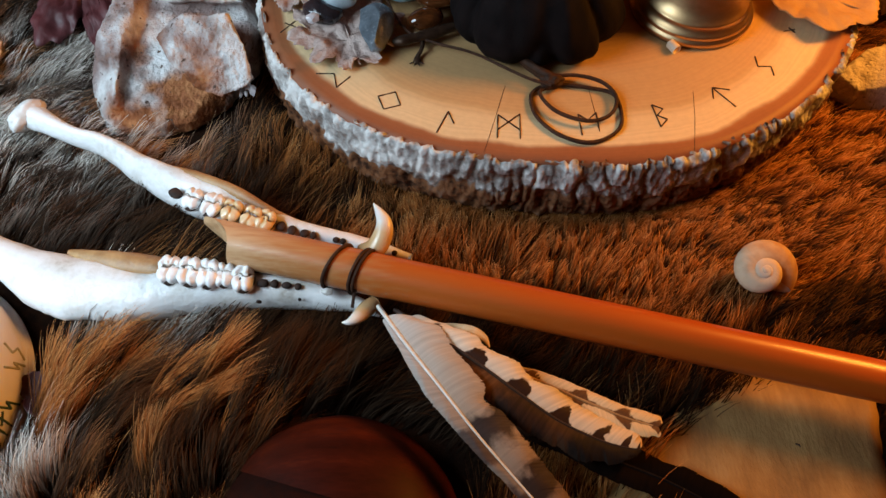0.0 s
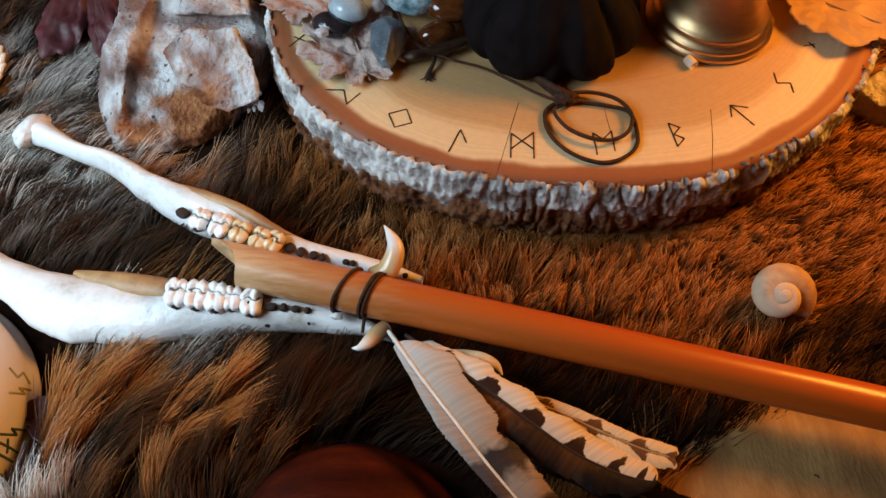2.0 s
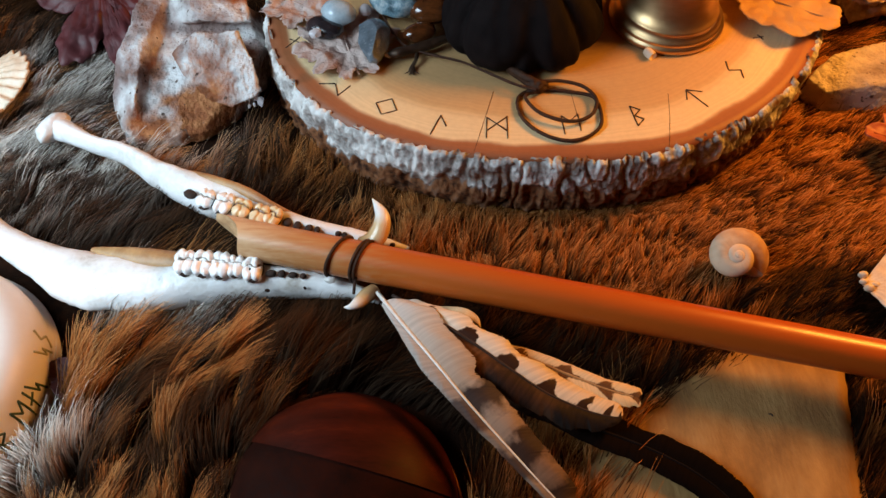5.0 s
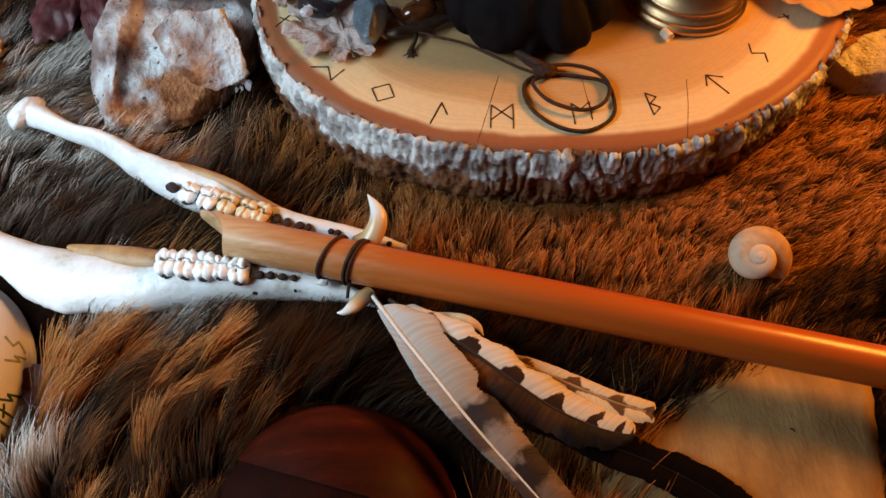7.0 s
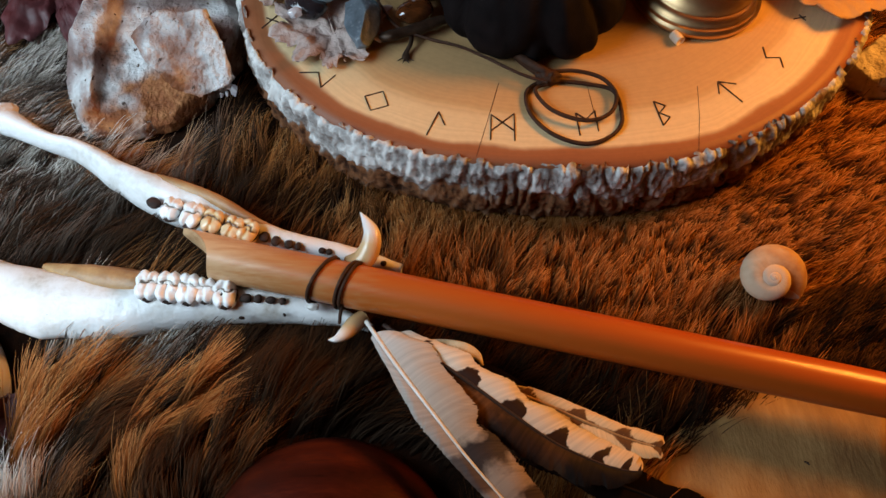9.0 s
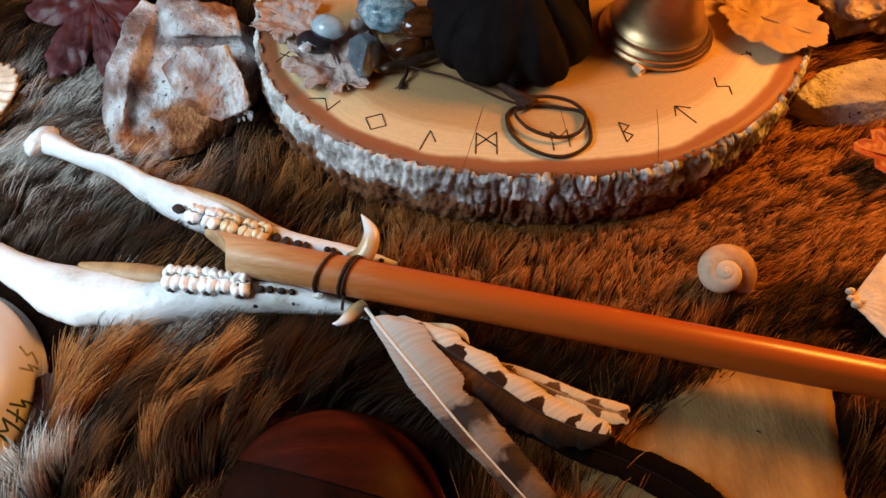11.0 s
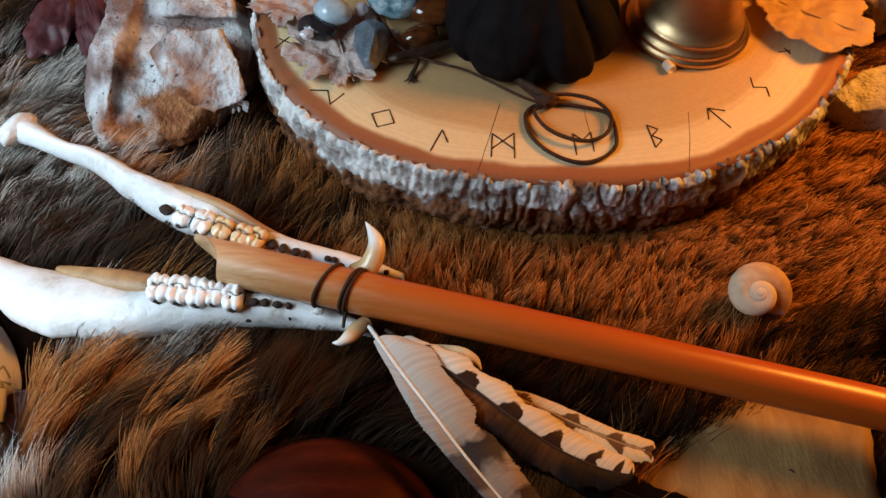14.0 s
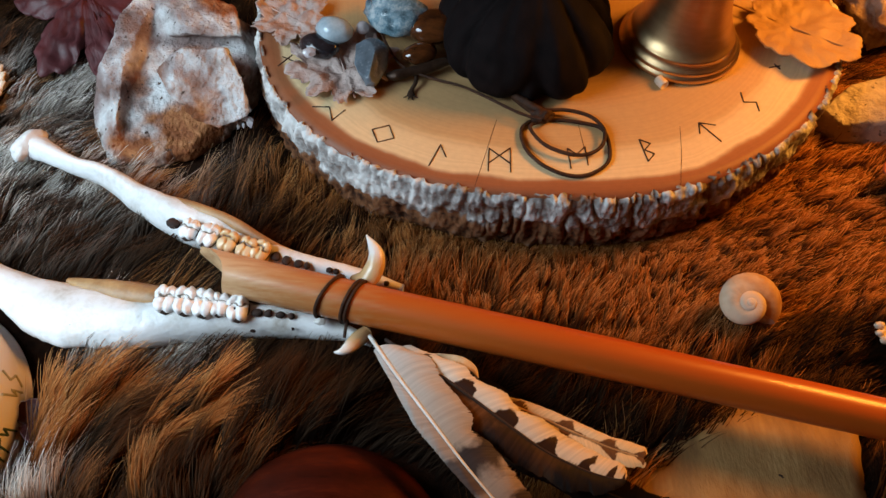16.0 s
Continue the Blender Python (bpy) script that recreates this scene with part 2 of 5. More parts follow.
def blotch_mat(name, pale, tip, dark, count, reach):
    """A pale vane with dark blotches that run out from the quill and taper towards the edge."""
    m = bpy.data.materials.new(name)
    nt, ns, ln, b = nodes_of(m)
    uv, sep = ns.new("ShaderNodeUVMap"), ns.new("ShaderNodeSeparateXYZ")
    ln.new(uv.outputs[0], sep.inputs[0])
    tc, nz = ns.new("ShaderNodeTexCoord"), ns.new("ShaderNodeTexNoise")
    nz.inputs["Scale"].default_value, nz.inputs["Detail"].default_value = 140, 5
    ln.new(tc.outputs["Object"], nz.inputs[0])

    def calc(op, a, c, d=None):
        k = ns.new("ShaderNodeMath")
        k.operation = op
        for s, val in zip(k.inputs, (a, c, d)):
            if val is None:
                continue
            if isinstance(val, (int, float)):
                s.default_value = val
            else:
                ln.new(val, s)
        return k.outputs[0]
    # narrow fingers that lean with the barbs and fray at their rims
    phase = calc("MULTIPLY_ADD", nz.outputs[0], 3.4, calc("MULTIPLY_ADD", sep.outputs[1], 6.2832 * count, calc("MULTIPLY", sep.outputs[0], -0.9)))
    finger = calc("POWER", calc("MULTIPLY_ADD", calc("SINE", phase, None), 0.5, 0.5), 3.6)
    fray = ns.new("ShaderNodeTexNoise")
    fray.noise_dimensions = "1D"
    fray.inputs["Scale"].default_value, fray.inputs["Detail"].default_value = 120, 3
    ln.new(calc("MULTIPLY_ADD", sep.outputs[0], -0.05, sep.outputs[1]), fray.inputs["W"])
    level = calc("MULTIPLY_ADD", fray.outputs[0], 0.30, calc("MULTIPLY_ADD", finger, 0.85, reach - 0.30))
    level = calc("SUBTRACT", level, calc("MULTIPLY_ADD", nz.outputs[0], 0.5, calc("MULTIPLY", sep.outputs[0], 1.15)))
    edge = ns.new("ShaderNodeMapRange")
    edge.inputs["From Min"].default_value, edge.inputs["From Max"].default_value = -0.06, 0.09
    ln.new(level, edge.inputs[0])
    base = ramp(ns, [(0.0, pale), (0.5, pale), (1.0, tip)])
    ln.new(sep.outputs[1], base.inputs[0])
    mix = ns.new("ShaderNodeMix")
    mix.data_type = "RGBA"
    mix.inputs[7].default_value = (*dark, 1)
    ln.new(edge.outputs[0], mix.inputs[0]), ln.new(base.outputs[0], mix.inputs[6])
    # fine lines of the barbs
    barb = calc("MULTIPLY_ADD", sep.outputs[0], -0.05, sep.outputs[1])
    lines = ns.new("ShaderNodeTexNoise")
    lines.noise_dimensions = "1D"
    lines.inputs["Scale"].default_value, lines.inputs["Detail"].default_value = 70, 4
    ln.new(barb, lines.inputs["W"])
    shade, mul = ns.new("ShaderNodeMapRange"), ns.new("ShaderNodeMix")
    shade.inputs["From Min"].default_value, shade.inputs["From Max"].default_value = 0.3, 0.7
    shade.inputs["To Min"].default_value, shade.inputs["To Max"].default_value = 0.87, 1.06
    ln.new(lines.outputs[0], shade.inputs[0])
    mul.data_type, mul.blend_type, mul.inputs[0].default_value = "RGBA", "MULTIPLY", 1.0
    ln.new(mix.outputs[2], mul.inputs[6]), ln.new(shade.outputs[0], mul.inputs[7])
    ln.new(mul.outputs[2], b.inputs["Base Color"])
    b.inputs["Roughness"].default_value, b.inputs["Specular IOR Level"].default_value = 0.6, 0.2
    return m


VANE_B = blotch_mat("white_vane_brown_blotches", (0.70, 0.62, 0.50), (0.66, 0.49, 0.29), (0.030, 0.011, 0.005), 7.0, 0.40)
VANE_F = blotch_mat("cream_vane_brown_spots", (0.70, 0.53, 0.32), (0.70, 0.50, 0.26), (0.12, 0.05, 0.018), 4.0, 0.52)
VANE_D = uv_mat("brown_barred_vane", [(0.0, (0.40, 0.26, 0.15)), (0.16, (0.30, 0.17, 0.085)), (0.21, (0.028, 0.012, 0.007)), (0.30, (0.03, 0.013, 0.008)), (0.33, (0.13, 0.06, 0.027)), (0.38, (0.10, 0.045, 0.02)),
                (0.42, (0.03, 0.014, 0.009)), (0.54, (0.03, 0.014, 0.009)), (0.57, (0.055, 0.024, 0.011)), (0.61, (0.045, 0.02, 0.009)), (0.65, (0.012, 0.007, 0.005)), (1.0, (0.012, 0.007, 0.005))], 1, 0.65, 0.10, 110, bump=0.25, spec=0.15, lines=0.3)
VANE_C = uv_mat("black_brown_vane", [(0.0, (0.16, 0.09, 0.05)), (0.15, (0.03, 0.014, 0.008)), (0.30, (0.006, 0.003, 0.002)), (1.0, (0.003, 0.002, 0.0016))], 1, 0.8, 0.12, 120, bump=0.25, spec=0.03, lines=0.3)
DOWN = mat("cream_down", [(0.3, (0.60, 0.42, 0.22)), (0.7, (0.80, 0.64, 0.40))], 150, 0.6, 0.3)
SNAIL = uv_mat("chalky_snail_shell", [(0.0, (0.76, 0.60, 0.42)), (0.5, (0.72, 0.58, 0.44)), (0.85, (0.66, 0.50, 0.34)), (1.0, (0.42, 0.22, 0.10))], 0, 0.75, 0.12, 160, bump=0.4, spec=0.25)
BRASS = mat("worn_brass", [(0.3, (0.54, 0.34, 0.16)), (0.7, (0.72, 0.50, 0.27))], 60, 0.36, 0.02, 900, metal=1.0, stretch=(1, 1, 4))
BRASS.node_tree.nodes["Principled BSDF"].inputs["Anisotropic"].default_value = 0.55
POUCH = mat("black_pouch_leather", [(0.3, (0.004, 0.003, 0.0032)), (0.7, (0.011, 0.0075, 0.0075))], 120, 0.8, 0.3, 1200, spec=0.08)


def stained_rock_mat(name, pale, wash, spots, rust_at):
    """Pale stone with a slow wash, dark flecks, and rust that spreads from the given places (x, y, z, reach in metres)."""
    m = bpy.data.materials.new(name)
    nt, ns, ln, b = nodes_of(m)
    geo = ns.new("ShaderNodeNewGeometry")
    tex = []
    for sc, det in ((34, 5), (95, 6), (420, 4), (260, 3)):
        t = ns.new("ShaderNodeTexNoise")
        t.inputs["Scale"].default_value, t.inputs["Detail"].default_value = sc, det
        ln.new(geo.outputs["Position"], t.inputs[0])
        tex.append(t.outputs[0])
    base, grain = ramp(ns, wash), ramp(ns, pale)
    ln.new(tex[0], base.inputs[0]), ln.new(tex[1], grain.inputs[0])

    def blend(fac, a, c, mode="MIX"):
        k = ns.new("ShaderNodeMix")
        k.data_type, k.blend_type = "RGBA", mode
        for sock, val in ((k.inputs[0], fac), (k.inputs[6], a), (k.inputs[7], c)):
            if isinstance(val, (int, float)):
                sock.default_value = val
            elif isinstance(val, tuple):
                sock.default_value = (*val, 1)
            else:
                ln.new(val, sock)
        return k.outputs[2]
    col = blend(1.0, base.outputs[0], grain.outputs[0], "MULTIPLY")
    rust = ramp(ns, [(0.3, (0.06, 0.018, 0.007)), (0.5, (0.26, 0.085, 0.027)), (0.7, (0.50, 0.22, 0.085))])
    ln.new(tex[1], rust.inputs[0])
    for x, y, z, reach in rust_at:
        d, far, mr = ns.new("ShaderNodeVectorMath"), ns.new("ShaderNodeMath"), ns.new("ShaderNodeMapRange")
        d.operation, d.inputs[1].default_value = "DISTANCE", (x, y, z)
        ln.new(geo.outputs["Position"], d.inputs[0])
        far.operation, far.inputs[1].default_value = "MULTIPLY_ADD", reach * 2.2
        ln.new(tex[0], far.inputs[0]), ln.new(d.outputs["Value"], far.inputs[2])
        mr.inputs["From Min"].default_value, mr.inputs["From Max"].default_value = reach * 2.05, reach * 1.65
        ln.new(far.outputs[0], mr.inputs[0])
        col = blend(mr.outputs[0], col, rust.outputs[0])
    fleck = ns.new("ShaderNodeMapRange")
    fleck.inputs["From Min"].default_value, fleck.inputs["From Max"].default_value = 0.64, 0.70
    ln.new(tex[3], fleck.inputs[0])
    col = blend(fleck.outputs[0], col, spots)
    ln.new(col, b.inputs["Base Color"])
    h = ns.new("ShaderNodeMath")
    h.operation, h.inputs[1].default_value = "MULTIPLY_ADD", 2.2
    ln.new(tex[1], h.inputs[0]), ln.new(tex[2], h.inputs[2])
    bp = ns.new("ShaderNodeBump")
    bp.inputs["Strength"].default_value, bp.inputs["Distance"].default_value = 0.8, 0.0022
    ln.new(h.outputs[0], bp.inputs["Height"]), ln.new(bp.outputs[0], b.inputs["Normal"])
    b.inputs["Roughness"].default_value, b.inputs["Specular IOR Level"].default_value = 0.72, 0.3
    return m


GRAIN = [(0.30, (0.55, 0.50, 0.47)), (0.45, (0.88, 0.87, 0.86)), (0.7, (1.0, 1.0, 1.0))]
ROCK = stained_rock_mat("chalky_quartz_stone", GRAIN, [(0.38, (0.22, 0.155, 0.14)), (0.47, (0.42, 0.375, 0.365)), (0.545, (0.64, 0.65, 0.65)), (0.7, (0.76, 0.78, 0.79))], (0.09, 0.06, 0.045),
                        ((-0.140, 0.304, 0.010, 0.050), (-0.110, 0.395, 0.050, 0.028), (-0.118, 0.348, 0.058, 0.012), (-0.157, 0.312, 0.030, 0.016)))
QUARTZ = mat("clear_quartz", [(0.3, (0.62, 0.60, 0.62)), (0.7, (0.88, 0.88, 0.92))], 120, 0.12, 0.1, coat=0.4, transmission=0.35)
STONE_G = stained_rock_mat("lichen_field_stone", GRAIN, [(0.34, (0.30, 0.25, 0.23)), (0.5, (0.48, 0.43, 0.40)), (0.66, (0.60, 0.56, 0.54))], (0.10, 0.07, 0.05), ())
CRYST = mat("brown_crystal_stone", [(0.3, (0.12, 0.055, 0.03)), (0.55, (0.34, 0.23, 0.16)), (0.75, (0.62, 0.55, 0.50))], 70, 0.4, 0.9, 250, dist=0.003)
PEB_BLUE = mat("pale_blue_agate", [(0.3, (0.26, 0.38, 0.45)), (0.7, (0.52, 0.64, 0.70))], 120, 0.12, 0.03, coat=0.5)
PEB_BLACK = mat("black_tumbled_stone", [(0.3, (0.008, 0.008, 0.010)), (0.7, (0.03, 0.03, 0.035))], 120, 0.15, 0.05, coat=0.5)
PEB_GREY = mat("grey_labradorite", [(0.3, (0.06, 0.085, 0.10)), (0.6, (0.15, 0.20, 0.24)), (0.8, (0.25, 0.31, 0.36))], 90, 0.25, 0.2, coat=0.3)
PEB_TEAL = mat("mottled_teal_stone", [(0.35, (0.04, 0.08, 0.10)), (0.5, (0.18, 0.30, 0.36)), (0.65, (0.50, 0.58, 0.60))], 150, 0.25, 0.3, coat=0.3)
PEB_AMBER = mat("brown_tiger_eye", [(0.3, (0.016, 0.006, 0.003)), (0.7, (0.15, 0.045, 0.012))], 60, 0.12, 0.05, coat=0.6, stretch=(1, 4, 1))
BRONZE = mat("dark_bronze", [(0.3, (0.02, 0.014, 0.010)), (0.7, (0.09, 0.055, 0.035))], 250, 0.35, 0.3, metal=0.6)
LEAF_PINK = mat("faded_pink_leaf", [(0.3, (0.27, 0.165, 0.13)), (0.5, (0.44, 0.34, 0.30)), (0.75, (0.56, 0.47, 0.43))], 110, 0.7, 0.9, 300, dist=0.0018)
LEAF_TAN = mat("dry_tan_leaf", [(0.3, (0.34, 0.18, 0.075)), (0.7, (0.48, 0.30, 0.14))], 70, 0.6, 0.6, 260, dist=0.0015)
LEAF_MAROON = mat("maroon_leaf", [(0.3, (0.045, 0.010, 0.012)), (0.7, (0.12, 0.030, 0.033))], 50, 0.5, 0.4, 260)
LEAF_RED = mat("red_leaf", [(0.3, (0.16, 0.022, 0.012)), (0.7, (0.32, 0.055, 0.025))], 60, 0.5, 0.4, 260)
SEASHELL = mat("cream_seashell", [(0.3, (0.58, 0.44, 0.29)), (0.7, (0.82, 0.74, 0.60))], 80, 0.45, 0.3, 500)
CERAMIC = mat("cream_glazed_ceramic", [(0.3, (0.74, 0.75, 0.73)), (0.7, (0.82, 0.83, 0.82))], 40, 0.4, 0.04)
PALE_INK = mat("faded_green_ink", [(0.3, (0.30, 0.30, 0.17)), (0.7, (0.46, 0.45, 0.30))], 300, 0.6, 0.1)
GREEN_INK = mat("green_ink", [(0.3, (0.02, 0.05, 0.03)), (0.7, (0.06, 0.12, 0.07))], 300, 0.6, 0.1)
RED_WOOD = mat("dark_red_wood", [(0.3, (0.012, 0.0025, 0.001)), (0.55, (0.045, 0.006, 0.002)), (0.75, (0.11, 0.016, 0.003))], 30, 0.5, 0.08, 400, stretch=(0.4, 2.2, 2.2), spec=0.10)
# darker copy of the red wood, for the dome's front turned from the bulb
SHADED_WOOD = mat("blackened_wood", [(0.3, (0.006, 0.0015, 0.0008)), (0.7, (0.026, 0.005, 0.002))], 50, 0.7, 0.2, 400, spec=0.05)
TAN_HIDE = mat("tan_smooth_hide", [(0.25, (0.15, 0.075, 0.024)), (0.5, (0.33, 0.185, 0.060)), (0.75, (0.48, 0.30, 0.11))], 40, 0.75, 0.5, 300, stretch=(1.8, 0.7, 1))
GLASS_G = mat("green_grey_glaze", [(0.3, (0.16, 0.20, 0.18)), (0.7, (0.36, 0.42, 0.38))], 60, 0.15, 0.05, coat=0.5)
TABLE = mat("dark_oak", [(0.3, (0.06, 0.03, 0.015)), (0.7, (0.16, 0.085, 0.04))], 12, 0.45, 0.2, 120, stretch=(0.3, 3, 3))
WALLS = mat("warm_plaster", [(0.3, (0.26, 0.15, 0.08)), (0.7, (0.34, 0.20, 0.11))], 6, 0.85, 0.2, 150)
FLOORM = mat("floor_boards", [(0.3, (0.12, 0.07, 0.04)), (0.7, (0.22, 0.13, 0.07))], 5, 0.5, 0.2, 60, stretch=(0.3, 3, 3))


# ---- mesh helpers ----
def base_of(ob):
    p = Vector((0, 0, 0))
    while ob:
        p += ob.location
        ob = ob.parent
    return p


def thing(name, at, label, category, group="", kind=""):
    ob = new(name)
    ob.empty_display_size = 0.01
    ob.location = at
    return tagged(ob, label, category, group, kind)


def part(name, verts, faces, material, parent=None, label="", uvs=None, smooth=True):
    """One mesh object; verts in the room's coordinates. uvs: one pair a vertex."""
    v = np.asarray(verts, dtype=np.float64).reshape(-1, 3)
    if parent:
        v = v - np.array(base_of(parent))
    me = bpy.data.meshes.new(name)
    me.from_pydata(v.tolist(), [], [tuple(int(i) for i in f) for f in faces])
    me.materials.append(material)
    if uvs is not None:
        loops = np.empty(len(me.loops), dtype=np.int32)
        me.loops.foreach_get("vertex_index", loops)
        me.uv_layers.new(name="UVMap").data.foreach_set("uv", np.asarray(uvs, dtype=np.float32)[loops].ravel())
    if smooth:
        me.polygons.foreach_set("use_smooth", [True] * len(me.polygons))
    me.update()
    ob = new(name, me)
    ob.parent = parent
    if label:
        ob["label"] = label
    return ob


def grid_faces(nu, nv, wrap_u=False, wrap_v=False):
    """Faces of a grid whose vertex (i, j) has the number i * nv + j."""
    out = []
    for i in range(nu if wrap_u else nu - 1):
        for j in range(nv if wrap_v else nv - 1):
            a, b = i * nv + j, ((i + 1) % nu) * nv + j
            c, d = ((i + 1) % nu) * nv + (j + 1) % nv, i * nv + (j + 1) % nv
            out.append((a, b, c, d))
    return out


def spline(points, n):
    """Catmull-Rom through the points, n samples."""
    p = np.asarray(points, dtype=float)
    p = np.vstack([2 * p[0] - p[1], p, 2 * p[-1] - p[-2]])
    out = []
    for s in np.linspace(0, len(p) - 3 - 1e-6, n):
        k, f = int(s), s - int(s)
        a, b, c, d = p[k:k + 4]
        out.append(0.5 * (2 * b + (c - a) * f + (2 * a - 5 * b + 4 * c - d) * f * f + (3 * b - a - 3 * c + d) * f ** 3))
    return np.array(out)


def sweep(points, n=40, ring=16, rough=0.0, seed=0.0, up=(0, 0, 1), ends=True, ridge=0.0, twist=0.0):
    """A body along points of (x, y, z, half width, half height). ridge gives the section a blunt keel that winds by twist. Returns verts, faces, uvs."""
    s = spline(points, n)
    c, w, h = s[:, :3], np.maximum(s[:, 3], 1e-5), np.maximum(s[:, 4], 1e-5)
    t = np.gradient(c, axis=0)
    t /= np.linalg.norm(t, axis=1)[:, None]
    side = np.cross(t, np.array(up, dtype=float))
    side /= np.linalg.norm(side, axis=1)[:, None]
    top = np.cross(side, t)
    verts, uvs = [], []
    for i in range(n):
        for j in range(ring):
            a = 2 * math.pi * j / ring
            k = 1.0
            v = c[i] + side[i] * w[i] * math.cos(a) + top[i] * h[i] * math.sin(a)
            if ridge:
                k = 1 + ridge * max(0.0, math.cos(a - 1.5 - twist * i / n)) ** 5 - 0.6 * ridge * max(0.0, math.cos(a - 0.5 - twist * i / n)) ** 3
            if rough:
                k += rough * noise.noise(Vector(v * 70 + seed)) + 0.4 * rough * noise.noise(Vector(v * 230 + seed))
            verts.append(c[i] + (v - c[i]) * k)
            uvs.append((j / ring, i / (n - 1)))
    faces = grid_faces(n, ring, wrap_v=True)
    if ends:
        faces += [tuple(range(ring))[::-1], tuple((n - 1) * ring + j for j in range(ring))]
    return verts, faces, uvs


def lathe(profile, at, n=64, fold=None):
    """A turned body of (radius, height) rows about the upright axis through at."""
    verts, uvs = [], []
    m = len(profile)
    for i in range(n):
        a = 2 * math.pi * i / n
        for j, (r, z) in enumerate(profile):
            k = fold(a, j / (m - 1)) if fold else 1.0
            verts.append((at[0] + r * k * math.cos(a), at[1] + r * k * math.sin(a), at[2] + z))
            uvs.append((i / n, j / (m - 1)))
    return verts, grid_faces(n, m, wrap_u=True), uvs


def boulder(at, radii, amp=0.25, freq=1.6, sub=4, seed=0.0, turn=0.0, facet=0.0, floor_z=None, cut=(0.72, 0.95)):
    """A stone: a sphere pushed about by noise, at several scales; facet gives flat breaks."""
    bm = bmesh.new()
    bmesh.ops.create_icosphere(bm, subdivisions=sub, radius=1.0)
    rnd = random.Random(int(seed * 10) + 7)
    planes = []
    for _ in range(14):
        d = Vector((rnd.gauss(0, 1), rnd.gauss(0, 1), rnd.gauss(0, 1))).normalized()
        planes.append((d, rnd.uniform(*cut)))
    ca, sa = math.cos(turn), math.sin(turn)
    verts = []
    for v in bm.verts:
        p = v.co.copy()
        if facet:
            for d, h in planes:
                over = p.dot(d) - h
                if over > 0:
                    p -= d * over * facet
        q = p * freq + Vector((seed, seed * 0.7, -seed))
        k = 1 + amp * noise.noise(q) + amp * 0.45 * noise.noise(q * 2.7) + amp * 0.2 * noise.noise(q * 7)
        p *= k
        x, y, z = p.x * radii[0], p.y * radii[1], p.z * radii[2]
        zz = at[2] + z
        if floor_z is not None:
            zz = max(zz, floor_z)
        verts.append((at[0] + ca * x - sa * y, at[1] + sa * x + ca * y, zz))
    faces = [[v.index for v in f.verts] for f in bm.faces]
    bm.free()
    return verts, faces


def hull_rock(name, corners, material, parent, label, amp=0.0035, voxel=0.0016):
    """A broken stone: solids spanned by corners, fused, worn at the edges and pitted. corners: one list for each solid."""
    verts, faces = [], []
    for pts in corners:
        bm = bmesh.new()
        for p in pts:
            bm.verts.new(p)
        bmesh.ops.convex_hull(bm, input=bm.verts)
        bmesh.ops.delete(bm, geom=[v for v in bm.verts if not v.link_faces], context="VERTS")
        bm.verts.index_update()
        faces += [tuple(v.index + len(verts) for v in f.verts) for f in bm.faces]
        verts += [tuple(v.co) for v in bm.verts]
        bm.free()
    ob = part(name, verts, faces, material, parent, label)
    md = ob.modifiers.new("fuse", "REMESH")
    md.mode, md.voxel_size, md.use_smooth_shade = "VOXEL", voxel, True
    md = ob.modifiers.new("wear", "SMOOTH")
    md.factor, md.iterations = 0.5, 3
    for size, strength in ((0.022, amp), (0.007, amp * 0.55), (0.0028, amp * 0.22)):
        tex = bpy.data.textures.new(name + "_relief", "CLOUDS")
        tex.noise_scale, tex.noise_depth = size, 2
        md = ob.modifiers.new("relief", "DISPLACE")
        md.texture, md.strength, md.mid_level, md.texture_coords = tex, strength, 0.5, "LOCAL"
    return ob


def bars(strokes, z, width=0.0009, height=0.0004):
    """Burnt strokes, each a thin tapered bar: (x1, y1, x2, y2) in tenths of a millimetre."""
    verts, faces = [], []
    for x1, y1, x2, y2 in strokes:
        a, b = np.array([x1, y1]) * 1e-4, np.array([x2, y2]) * 1e-4
        d = (b - a) / np.linalg.norm(b - a)
        nrm = np.array([-d[1], d[0]]) * width / 2
        k = len(verts)
        m = 5
        for i in range(m):
            c = a + (b - a) * i / (m - 1)
            wv = nrm * (0.8 + 0.5 * noise.noise(Vector((c[0] * 900, c[1] * 900, 3.0))))
            for s, zz in ((1, z - 0.0004), (0.8, z + height), (-0.8, z + height), (-1, z - 0.0004)):
                verts.append((c[0] + wv[0] * s, c[1] + wv[1] * s, zz))
        for i in range(m - 1):
            for j in range(4):
                faces.append((k + i * 4 + j, k + (i + 1) * 4 + j, k + (i + 1) * 4 + (j + 1) % 4, k + i * 4 + (j + 1) % 4))
        faces += [(k, k + 1, k + 2, k + 3), (k + 4 * m - 1, k + 4 * m - 2, k + 4 * m - 3, k + 4 * m - 4)]
    return verts, faces


def box(x0, y0, z0, x1, y1, z1):
    v = [(x, y, z) for x in (x0, x1) for y in (y0, y1) for z in (z0, z1)]
    return v, [(0, 1, 3, 2), (4, 6, 7, 5), (0, 4, 5, 1), (2, 3, 7, 6), (0, 2, 6, 4), (1, 5, 7, 3)]


